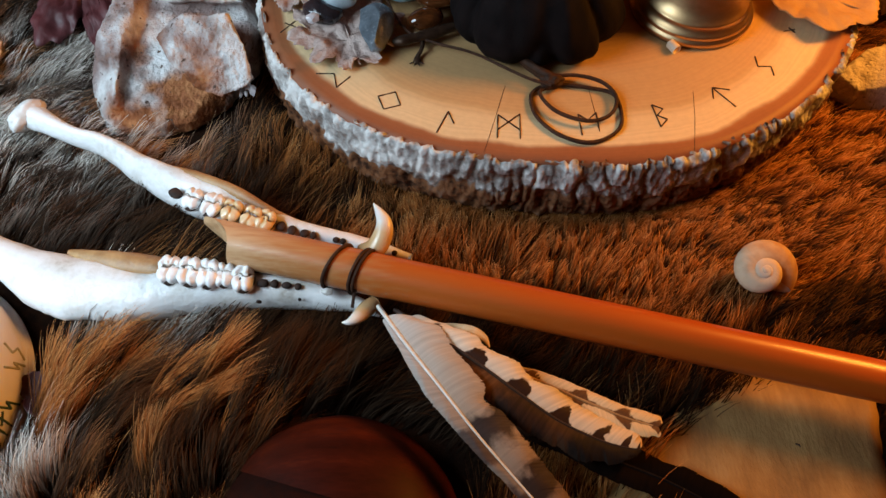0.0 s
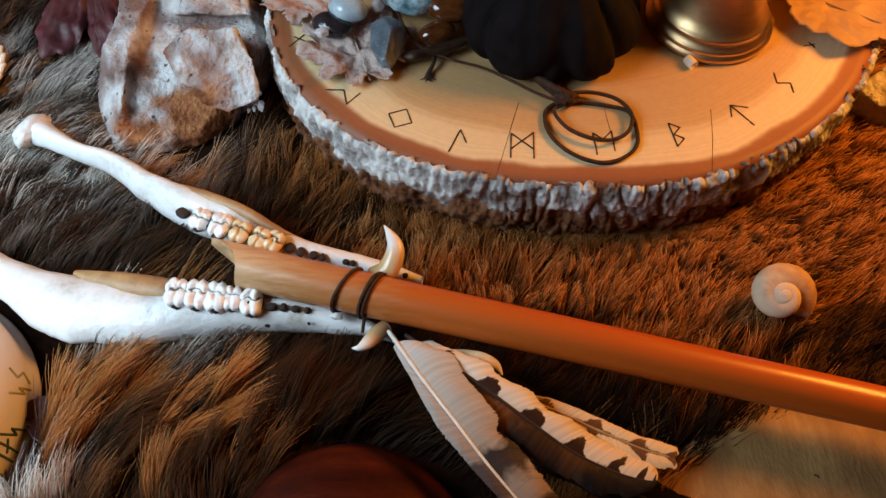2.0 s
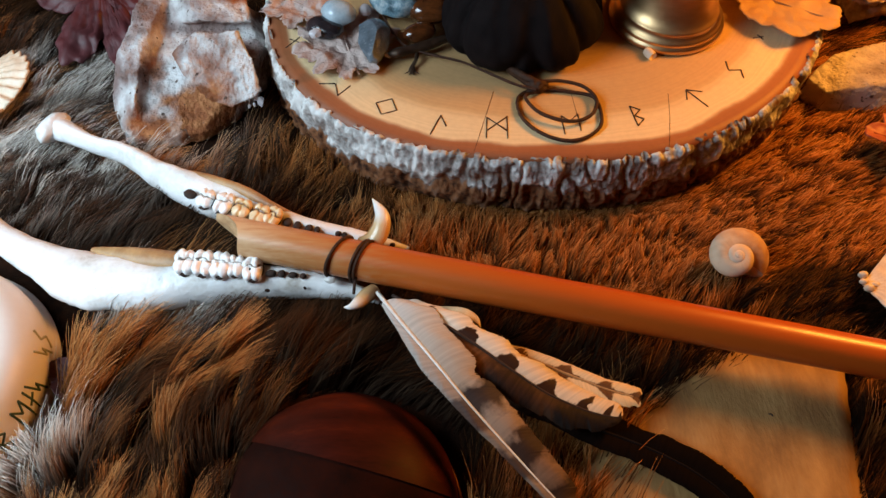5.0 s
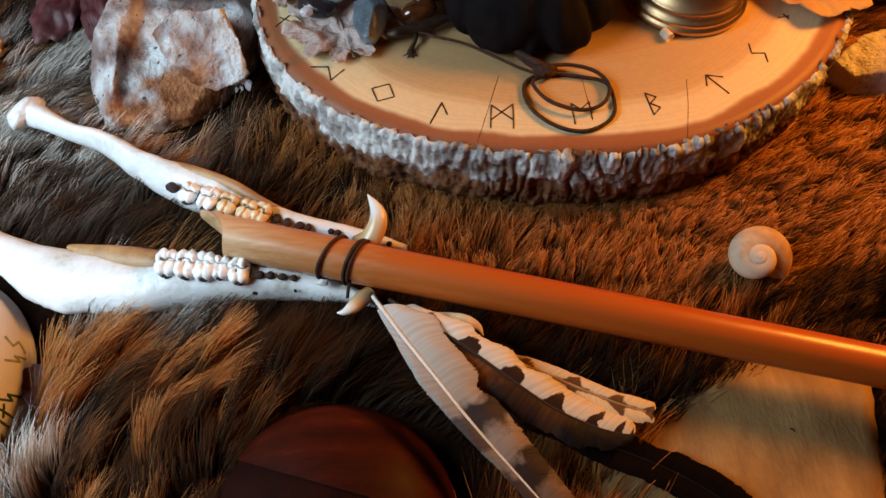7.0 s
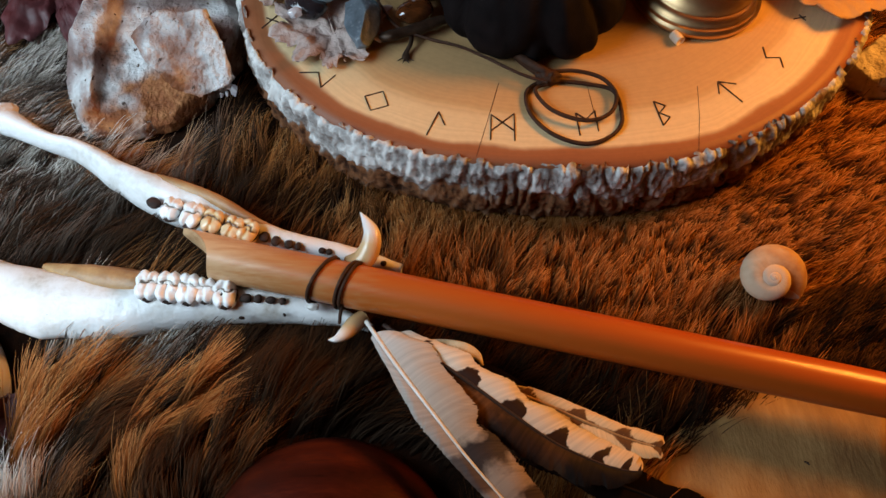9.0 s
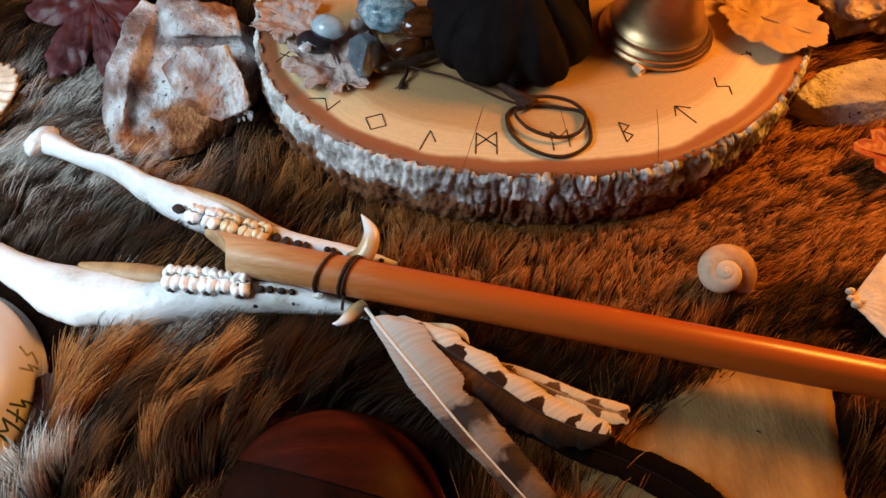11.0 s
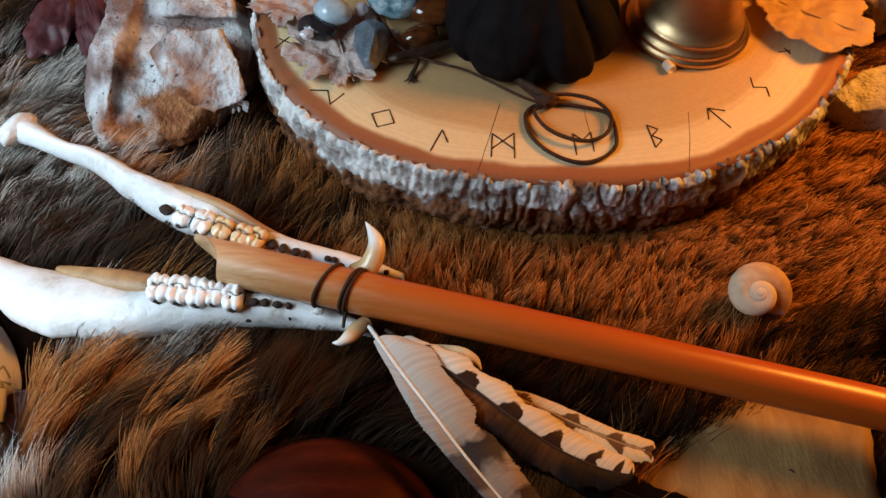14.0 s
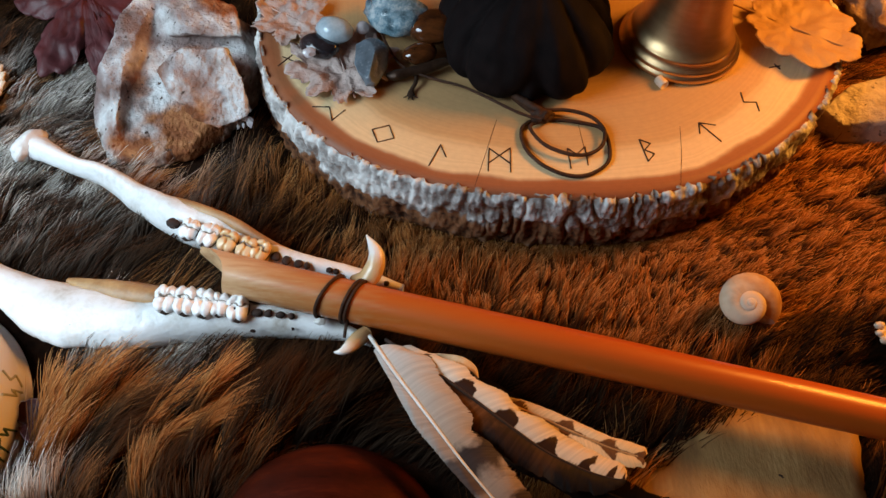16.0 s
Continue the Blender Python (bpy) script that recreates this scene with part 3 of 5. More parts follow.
# ---- the room that closes the place ----
FLOOR_Z = -0.76
tagged(part("floor", *box(-0.58, -1.5, FLOOR_Z - 0.1, 1.5, 1.7, FLOOR_Z), FLOORM, smooth=False), "plain dark wooden floor below the table", "floor", kind="structure")
tagged(part("ceiling", *box(-0.58, -1.5, 1.7, 1.5, 1.7, 1.8), WALLS, smooth=False), "plain plaster ceiling of the room", "ceiling", kind="structure")
tagged(part("wall_north", *box(-0.58, 1.7, FLOOR_Z, 1.6, 1.8, 1.7), WALLS, smooth=False), "plain warm plaster wall behind the table", "wall", kind="structure")
tagged(part("wall_south", *box(-0.58, -1.6, FLOOR_Z, 1.6, -1.5, 1.7), WALLS, smooth=False), "plain warm plaster wall of the room", "wall", kind="structure")
tagged(part("wall_east", *box(1.5, -1.5, FLOOR_Z, 1.6, 1.7, 1.7), WALLS, smooth=False), "plain warm plaster wall of the room", "wall", kind="structure")
# the west wall has the window opening
ww, wf = [], []
for b0 in ((-0.58, -1.5, FLOOR_Z, -0.50, -0.10, 1.7), (-0.58, 0.32, FLOOR_Z, -0.50, 1.7, 1.7), (-0.58, -0.10, FLOOR_Z, -0.50, 0.32, 0.16), (-0.58, -0.10, 0.58, -0.50, 0.32, 1.7)):
    v, f = box(*b0)
    wf += [tuple(i + len(ww) for i in q) for q in f]
    ww += v
tagged(part("wall_west", ww, wf, WALLS, smooth=False), "plaster wall with a window opening", "wall", kind="structure")
win = tagged(new("window_1"), "plain wooden window frame in the wall", "window", kind="structure")
win.location = (-0.54, 0.11, 0.37)
for b0 in ((-0.56, -0.10, 0.16, -0.52, 0.32, 0.185), (-0.56, -0.10, 0.555, -0.52, 0.32, 0.58), (-0.56, -0.10, 0.185, -0.52, -0.075, 0.555), (-0.56, 0.295, 0.185, -0.52, 0.32, 0.555)):
    part("window_frame", *box(*b0), TABLE, win, smooth=False)
table = thing("table", (0.03, 0.25, FLOOR_Z), "dark oak table under the fur pelt", "table")
part("tabletop", *box(-0.48, -0.25, -0.045, 0.85, 0.85, -0.008), TABLE, table, smooth=False)
for lx, ly in ((-0.45, -0.2), (0.73, -0.2), (-0.45, 0.73), (0.73, 0.73)):
    part("leg", *box(lx, ly, FLOOR_Z, lx + 0.07, ly + 0.07, -0.045), TABLE, table, smooth=False)

# ---- the pelt ----
TOP = 0.048          # top of the wood slab
SC, SA, SB = (0.080, 0.410), 0.187, 0.167


def slab_radius(a):
    """Distance from the slab's middle to its edge at the angle a."""
    ca, sa = abs(math.cos(a)), abs(math.sin(a))
    left = 0.5 - 0.5 * math.tanh(3 * math.cos(a))
    n = 2.0 + 0.5 * left
    r = ((ca / SA) ** n + (sa / SB) ** n) ** (-1 / n)
    return r * (1 + 0.006 * noise.noise(Vector((3 * math.cos(a), 3 * math.sin(a), 1.0))))


def ground(x, y):
    """Height of the pelt's skin: slow humps, higher in the near left corner."""
    z = 0.002 * noise.noise(Vector((x * 9, y * 9, 0.3))) + 0.0015 * noise.noise(Vector((x * 25, y * 25, 5.0)))
    return z + 0.004 * math.exp(-(((x + 0.12) / 0.07) ** 2 + ((y - 0.10) / 0.05) ** 2))


PX0, PX1, PY0, PY1 = -0.42, 0.48, -0.03, 0.62
gx, gy = 91, 66
gv = []
for i in range(gx):
    for j in range(gy):
        u, v = i / (gx - 1) * 2 - 1, j / (gy - 1) * 2 - 1
        # square to rounded outline with a ragged edge
        k = 1 - 0.16 * (u * v) ** 2 + 0.02 * noise.noise(Vector((u * 4, v * 4, 2)))
        x, y = (PX0 + PX1) / 2 + u * k * (PX1 - PX0) / 2, (PY0 + PY1) / 2 + v * k * (PY1 - PY0) / 2
        edge = max(abs(u), abs(v))
        gv.append((x, y, ground(x, y) - (0.006 if edge > 0.99 else 0.0)))
pelt = thing("fur_pelt", (0.03, 0.295, -0.008), "thick brown and black fur pelt spread on the table", "fur pelt", kind="structure")
part("hide", gv, grid_faces(gx, gy), SKIN, pelt, "dark underwool of the pelt")


def smooth_mask(x, y, cx, cy, rx, ry):
    return np.exp(-(((x - cx) / rx) ** 2 + ((y - cy) / ry) ** 2))


def lattice(x, y, seed):
    """Smooth random field on a unit lattice, -1 to 1."""
    ix, iy = np.floor(x).astype(int), np.floor(y).astype(int)
    fx, fy = x - ix, y - iy
    fx, fy = fx * fx * (3 - 2 * fx), fy * fy * (3 - 2 * fy)

    def at(i, j):
        return ((np.sin(i * 127.1 + j * 311.7 + seed * 17.3) * 43758.5453) % 1.0) * 2 - 1
    return (at(ix, iy) * (1 - fx) + at(ix + 1, iy) * fx) * (1 - fy) + (at(ix, iy + 1) * (1 - fx) + at(ix + 1, iy + 1) * fx) * fy


def fur(name, count, seed, length, width, lift, clump_cell, pull, bias, x0, x1, y0, y1, keep=None, locks=False):
    """Hairs as tapered ribbons that follow the lie of the pelt and gather into tufts."""
    rng = np.random.default_rng(seed)
    x, y = rng.uniform(x0, x1, count), rng.uniform(y0, y1, count)
    if keep is not None:
        k = keep(x, y, rng)
        x, y = x[k], y[k]
    count = len(x)
    # the lie: steeper in the near left, flatter to the right, fanning at the left edge
    lie = 58 - 120 * np.clip(x, -0.1, 0.3) + 60 * np.clip(0.15 - y, -0.03, 0.15)
    lie = lie - 45 * smooth_mask(x, y, -0.24, 0.31, 0.10, 0.09) + 34 * smooth_mask(x, y, -0.185, 0.072, 0.025, 0.034)
    lie = lie + 22 * smooth_mask(x, y, 0.055, 0.228, 0.085, 0.035) + 10 * smooth_mask(x, y, -0.10, 0.06, 0.10, 0.05)
    calm = 1 - 0.65 * smooth_mask(x, y, 0.24, 0.25, 0.17, 0.14)
    lie = lie + calm * (26 * lattice(x * 16, y * 16, 5) + 10 * lattice(x * 40, y * 40, 9))
    # tuft centres on a shaken grid that is stretched along the lie
    steep = np.where((x < 0.02) & (y < 0.165), 74.0, np.where((x < 0.14) & (y < 0.255), 62.0, 38.0))
    ca, sa = np.cos(np.radians(steep)), np.sin(np.radians(steep))
    gu, gw = (x * ca + y * sa) / (clump_cell * 1.7), (-x * sa + y * ca) / clump_cell
    gu, gw = gu + 0.9 * lattice(x * 90, y * 90, 2), gw + 0.9 * lattice(x * 90, y * 90, 3)
    ix, iy = np.floor(gu).astype(int), np.floor(gw).astype(int)
    h = (np.sin(ix * 127.1 + iy * 311.7 + seed) * 43758.5453) % 1.0
    h2 = (np.sin(ix * 269.5 + iy * 183.3 + seed) * 24634.6345) % 1.0
    h3 = (np.sin(ix * 71.3 + iy * 91.7 + seed) * 13758.123) % 1.0
    du, dw = (ix + 0.25 + 0.5 * h - gu) * clump_cell * 1.7, (iy + 0.25 + 0.5 * h2 - gw) * clump_cell
    cx, cy = x + du * ca - dw * sa, y + du * sa + dw * ca
    ang = np.radians(lie + 20 * calm * (h3 - 0.5) + rng.normal(0, 3.5, count))
    dx, dy = np.cos(ang), np.sin(ang)
    L = length * rng.uniform(0.6, 1.15, count) * (0.8 + 0.4 * h)
    long_part = smooth_mask(x, y, -0.12, 0.11, 0.16, 0.08)
    L = L * (1 - 0.40 * smooth_mask(x, y, 0.20, 0.27, 0.12, 0.10) + 0.45 * long_part) * (1 - 0.45 * smooth_mask(x, y, -0.185, 0.075, 0.022, 0.03))
    bend = rng.normal(0, 0.05, count) + 0.55 * calm * (h2 - 0.5) - 0.30 * long_part
    lift_h = lift * rng.uniform(0.75, 1.15, count) * (0.40 + 1.1 * h3) * (0.35 + 0.65 * calm)
    gz = 0.002 * np.sin(x * 33) * np.cos(y * 29) + 0.004 * smooth_mask(x, y, -0.12, 0.10, 0.07, 0.05)
    segs = 5
    s = np.linspace(0, 1, segs)[None, :]
    px = x[:, None] + L[:, None] * (dx[:, None] * s - dy[:, None] * bend[:, None] * s * s)
    py = y[:, None] + L[:, None] * (dy[:, None] * s + dx[:, None] * bend[:, None] * s * s)
    # tufts: tips drawn towards the tuft's own tip
    tx, ty = cx + L * dx, cy + L * dy
    w = pull * s ** 1.3
    px = px * (1 - w) + (cx[:, None] + (tx - cx)[:, None] * s - (L * dy * bend)[:, None] * s * s) * w
    py = py * (1 - w) + (cy[:, None] + (ty - cy)[:, None] * s + (L * dx * bend)[:, None] * s * s) * w
    pz = gz[:, None] - 0.0005 + lift_h[:, None] * (1 - (1 - s) ** 2.0) - 0.35 * lift_h[:, None] * s ** 3
    # press the hair down beneath what lies on it
    r = np.hypot((px - SC[0]) / SA, (py - SC[1]) / SB)
    under = np.clip((1.06 - r) / 0.08, 0, 1)
    pz = pz * (1 - under) + np.minimum(pz, 0.002) * under
    half = width * rng.uniform(0.7, 1.3, count)[:, None] * (1 - s ** 2 * 0.9) * 0.5
    tw = rng.uniform(-0.35, 0.35, count)[:, None]
    nx, ny, nz = -dy[:, None] * np.cos(tw), dx[:, None] * np.cos(tw), np.sin(tw)
    V = np.empty((count, segs, 2, 3), dtype=np.float32)
    V[:, :, 0, 0], V[:, :, 0, 1], V[:, :, 0, 2] = px - nx * half, py - ny * half, pz - nz * half
    V[:, :, 1, 0], V[:, :, 1, 1], V[:, :, 1, 2] = px + nx * half, py + ny * half, pz + nz * half
    V -= np.array(base_of(pelt), dtype=np.float32)
    nvert = count * segs * 2
    base = (np.arange(count) * segs * 2)[:, None, None]
    q = np.array([[2 * i, 2 * i + 1, 2 * i + 3, 2 * i + 2] for i in range(segs - 1)])[None]
    F = (base + q).reshape(-1)
    me = bpy.data.meshes.new(name)
    me.vertices.add(nvert)
    me.vertices.foreach_set("co", V.ravel())
    nf = count * (segs - 1)
    me.loops.add(nf * 4)
    me.loops.foreach_set("vertex_index", F.astype(np.int32))
    me.polygons.add(nf)
    me.polygons.foreach_set("loop_start", (np.arange(nf) * 4).astype(np.int32))
    me.polygons.foreach_set("use_smooth", np.ones(nf, dtype=bool))
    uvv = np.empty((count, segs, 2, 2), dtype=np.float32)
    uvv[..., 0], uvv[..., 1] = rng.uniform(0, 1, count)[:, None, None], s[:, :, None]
    me.uv_layers.new(name="UVMap").data.foreach_set("uv", uvv.reshape(-1, 2)[F].ravel())
    # gold, dark and ash-grey parts of the pelt; lit and shaded spots painted in
    tone = 0.46 + bias + 0.55 * lattice(x * 34 + 7, y * 34, 21) + 0.30 * lattice(x * 95, y * 95, 23) + 1.2 * (h - 0.5) + 0.25 * (h2 - 0.5)
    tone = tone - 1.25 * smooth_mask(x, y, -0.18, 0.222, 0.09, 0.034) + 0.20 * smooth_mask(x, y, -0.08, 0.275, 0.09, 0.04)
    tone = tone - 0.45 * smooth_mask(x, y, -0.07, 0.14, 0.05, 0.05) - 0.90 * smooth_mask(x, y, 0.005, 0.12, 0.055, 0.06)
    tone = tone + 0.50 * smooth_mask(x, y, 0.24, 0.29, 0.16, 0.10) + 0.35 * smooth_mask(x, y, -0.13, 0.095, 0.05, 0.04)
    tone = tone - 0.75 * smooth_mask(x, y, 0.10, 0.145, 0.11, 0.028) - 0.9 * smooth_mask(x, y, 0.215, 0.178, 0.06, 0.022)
    # brighter gold paints bulb-lit fur beside the slab and flat stone
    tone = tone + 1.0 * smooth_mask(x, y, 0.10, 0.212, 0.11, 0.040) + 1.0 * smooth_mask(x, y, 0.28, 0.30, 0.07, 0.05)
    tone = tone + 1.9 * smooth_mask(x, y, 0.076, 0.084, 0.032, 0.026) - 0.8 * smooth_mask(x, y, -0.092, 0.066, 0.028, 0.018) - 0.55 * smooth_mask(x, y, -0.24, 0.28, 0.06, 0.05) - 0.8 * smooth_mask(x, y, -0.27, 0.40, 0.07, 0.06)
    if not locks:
        # underlayer darkened to paint the shade between the locks
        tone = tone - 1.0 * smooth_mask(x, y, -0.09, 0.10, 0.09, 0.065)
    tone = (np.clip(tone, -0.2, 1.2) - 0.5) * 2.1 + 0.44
    ash = 1.7 * smooth_mask(x, y, -0.250, 0.290, 0.075, 0.045) + 0.6 * smooth_mask(x, y, -0.225, 0.345, 0.030, 0.04) 
    ash = (ash + 1.0 * smooth_mask(x, y, -0.155, 0.158, 0.035, 0.010)) * (0.06 + 1.6 * np.clip((h2 - 0.42) * 3.0, 0, 1))
    rim = np.hypot(x + 0.261, y - 0.129) - 0.083
    ash = ash + 1.6 * np.exp(-((rim - 0.013) / 0.011) ** 2) * np.clip((0.098 - y) / 0.014, 0, 1) * (0.6 + 0.8 * h)
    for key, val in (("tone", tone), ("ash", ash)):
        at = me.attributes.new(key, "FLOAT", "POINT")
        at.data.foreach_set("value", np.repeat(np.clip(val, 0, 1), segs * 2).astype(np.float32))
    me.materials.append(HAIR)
    me.update()
    ob = new(name, me)
    ob.parent = pelt
    return tagged(ob, kind="stuff")


def off_slab(x, y, rng):
    on_hide = (x > 0.074 + 0.026 * rng.random(len(x)) + 1.7 * np.clip(y - 0.098, 0, 1)) & (x < 0.184 + 0.27 * y) & (y < 0.148)
    return (np.hypot((x - SC[0]) / SA, (y - SC[1]) / SB) > 0.93) & ~on_hide & (np.hypot(x + 0.261, y - 0.129) > np.where(y > 0.095, 0.085, 0.081)) & (np.hypot((x + 0.157) / 0.052, (y - 0.328) / 0.064) > 1) & (np.hypot((x + 0.030) / 0.056, (y - 0.070) / 0.056) > 0.98) & ~((np.abs(x + 0.030) < 0.05) & (y < 0.06))


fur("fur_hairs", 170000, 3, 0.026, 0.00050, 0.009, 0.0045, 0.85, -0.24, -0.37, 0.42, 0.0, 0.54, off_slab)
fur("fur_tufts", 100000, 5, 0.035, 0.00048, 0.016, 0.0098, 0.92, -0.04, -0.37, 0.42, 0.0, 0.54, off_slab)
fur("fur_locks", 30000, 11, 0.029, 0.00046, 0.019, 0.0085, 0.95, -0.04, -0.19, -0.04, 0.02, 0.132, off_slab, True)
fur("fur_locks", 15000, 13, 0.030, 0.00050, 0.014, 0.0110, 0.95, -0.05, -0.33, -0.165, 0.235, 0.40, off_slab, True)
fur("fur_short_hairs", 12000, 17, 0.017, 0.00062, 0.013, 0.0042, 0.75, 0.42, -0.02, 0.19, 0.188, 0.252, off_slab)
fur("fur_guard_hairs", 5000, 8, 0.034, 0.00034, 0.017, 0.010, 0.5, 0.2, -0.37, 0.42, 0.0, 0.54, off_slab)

# ---- the wood slab ----
slab = thing("wood_slab", (SC[0], SC[1], 0.004), "round slice of log with bark and burnt rune marks, lying on fur", "wood slab")
NA = 360
sv, suv = [], []
radii = [0.0, 0.15, 0.3, 0.45, 0.6, 0.7, 0.78, 0.84, 0.9, 0.94, 0.978]
for i in range(NA):
    a = 2 * math.pi * i / NA
    R0 = slab_radius(a)
    for k in radii:
        sv.append((SC[0] + R0 * k * math.cos(a), SC[1] + R0 * k * math.sin(a), TOP))
        suv.append((i / NA, k / 0.978))
    sv.append((SC[0] + R0 * 0.945 * math.cos(a), SC[1] + R0 * 0.945 * math.sin(a), 0.005))
    suv.append((i / NA, 1.0))
part("cut_face", sv, grid_faces(NA, len(radii) + 1, wrap_u=True), SLAB, slab, "pale sanded wood with a darker heart", uvs=suv)
# bark: a ragged wall round the wood, broken into upright plates
NB, NH = 1500, 22
bv, buv = [], []
for i in range(NB):
    a = 2 * math.pi * i / NB
    d = Vector((math.cos(a), math.sin(a), 0))
    R0 = slab_radius(a)
    west = 0.5 - 0.5 * math.tanh(4 * (math.cos(a) + 0.35))
    warp = 0.05 * noise.noise(d * 6) + 0.02 * noise.noise(d * 19)
    chip = max(0, noise.noise(d * 26 + Vector((4, 0, 0)))) + 0.7 * max(0, noise.noise(d * 60))
    top_z = TOP + 0.0018 - 0.0065 * chip
    for j in range(NH):
        if j == 0:
            r, z, vv = R0 * 0.968, TOP - 0.0015, 0.9
        else:
            k = (j - 1) / (NH - 2)
            z = top_z + (0.0040 - top_z) * k
            p1 = Vector((d.x * 18, d.y * 18, z * 75))
            p2 = Vector((d.x * 52, d.y * 52, z * 300))
            p3 = Vector((d.x * 130, d.y * 130, z * 800))
            n1, n2, n3 = noise.noise(p1), noise.noise(p2), noise.noise(p3)
            cell = noise.noise(Vector((math.cos(a + warp) * 13, math.sin(a + warp) * 13, z * 42)))
            gap = min(1.0, abs(cell) * 7.0)
            band = (0.50 + 0.04 * west) + 0.22 * noise.noise(d * 10) + 0.14 * noise.noise(d * 42)
            low = min(1.0, max(0.0, (k - band) / 0.10))
            plates = (0.0030 * gap - 0.0012) * (1 - 0.6 * west)
            out = plates + 0.0016 * n1 + (0.0014 - 0.0007 * west) * n2 + (0.0008 - 0.0003 * west) * n3
            flake = 0.0025 * max(0, n2) * west
            prof = 0.0015 * math.sin(k * 3.1) - 0.0030 * k ** 2 - (0.0022 if k == 0 else 0) - 0.0014 * math.exp(-((k - band - 0.05) / 0.06) ** 2) + 0.0010 * low
            r = R0 * 0.982 + out + flake + prof
            vv = (0.80 + 0.10 * west) * (1 - low) + 0.20 * low + (0.46 - 0.24 * low) * n1 + 0.22 * n2 - 0.26 * (1 - gap) * (1 - west) * (1 - low)
        bv.append((SC[0] + r * math.cos(a), SC[1] + r * math.sin(a), z))
        buv.append((i / NB, vv))
part("bark", bv, grid_faces(NB, NH, wrap_u=True), BARK, slab, "rough grey-white lichen-covered bark", uvs=buv)
for strokes in ([(-850, 3390, -775, 3487), (-834, 3470, -759, 3433)], [(-930, 3891, -831, 3881)],
                [(-619, 3073, -520, 3074), (-520, 3074, -499, 2973), (-499, 2973, -430, 3055)],
                [(-270, 2913, -177, 2947), (-177, 2947, -147, 2853), (-147, 2853, -236, 2821), (-236, 2821, -270, 2913)],
                [(48, 2665, 110, 2814), (110, 2814, 140, 2728)],
                [(367, 2636, 376, 2797), (488, 2633, 493, 2803), (376, 2797, 488, 2694), (493, 2803, 372, 2694)],
                [(807, 2809, 817, 2665), (906, 2824, 912, 2693), (807, 2809, 857, 2769), (857, 2769, 906, 2824)],
                [(1217, 2887, 1245, 2731), (1217, 2887, 1274, 2859), (1274, 2859, 1237, 2812), (1237, 2812, 1287, 2785), (1287, 2785, 1245, 2731)],
                [(1575, 3023, 1679, 2885), (1575, 3023, 1567, 2941), (1575, 3023, 1669, 3009)],
                [(1867, 3271, 1868, 3194), (1868, 3194, 1943, 3195), (1943, 3195, 1945, 3124)],
                [(2085, 3485, 2155, 3502), (2122, 3518, 2149, 3474)]):
    part("rune", *bars(strokes, TOP), BURN, slab, "burnt dark brown rune")
for strokes in ([(293, 2532, 340, 2700), (340, 2700, 424, 3009)], [(1398, 2573, 1440, 2800), (1440, 2800, 1463, 2993)], [(885, 2988, 913, 2702)]):
    part("crack", *bars(strokes, TOP, 0.0004, 0.0001), BURN, slab, "thin drying crack")

# ---- jaw bones ----
def crown(p, ax, r, seed):
    """A molar's crown: a squarish block with four cusps parted by a cross-groove, coloured darker there and at the
    base.
    """
    n, m = 40, 14
    side = Vector((-ax.y, ax.x, 0))
    verts, uvs = [], []
    for i in range(n):
        a = 2 * math.pi * i / n
        c, q = math.cos(a), math.sin(a)
        rim = (abs(c) ** 2.6 + abs(q) ** 2.6) ** (-1 / 2.6)
        for j in range(m):
            k = j / (m - 1)
            rho = min(1.0, k / 0.72)
            x, y = rim * rho * c, rim * rho * q
            w = noise.noise(Vector((x * 1.5 + seed, y * 1.5, seed * 3)))
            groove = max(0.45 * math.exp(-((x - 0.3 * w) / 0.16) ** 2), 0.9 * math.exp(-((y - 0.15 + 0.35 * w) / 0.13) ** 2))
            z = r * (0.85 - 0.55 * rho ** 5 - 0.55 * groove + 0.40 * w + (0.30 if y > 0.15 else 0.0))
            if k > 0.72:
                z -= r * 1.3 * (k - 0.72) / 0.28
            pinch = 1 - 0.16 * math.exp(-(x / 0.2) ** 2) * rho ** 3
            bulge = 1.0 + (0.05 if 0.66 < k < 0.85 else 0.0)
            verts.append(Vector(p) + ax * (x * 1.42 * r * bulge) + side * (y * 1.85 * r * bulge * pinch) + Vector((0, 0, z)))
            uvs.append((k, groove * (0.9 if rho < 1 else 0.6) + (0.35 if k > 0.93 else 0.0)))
    return verts, grid_faces(n, m, wrap_u=True), uvs


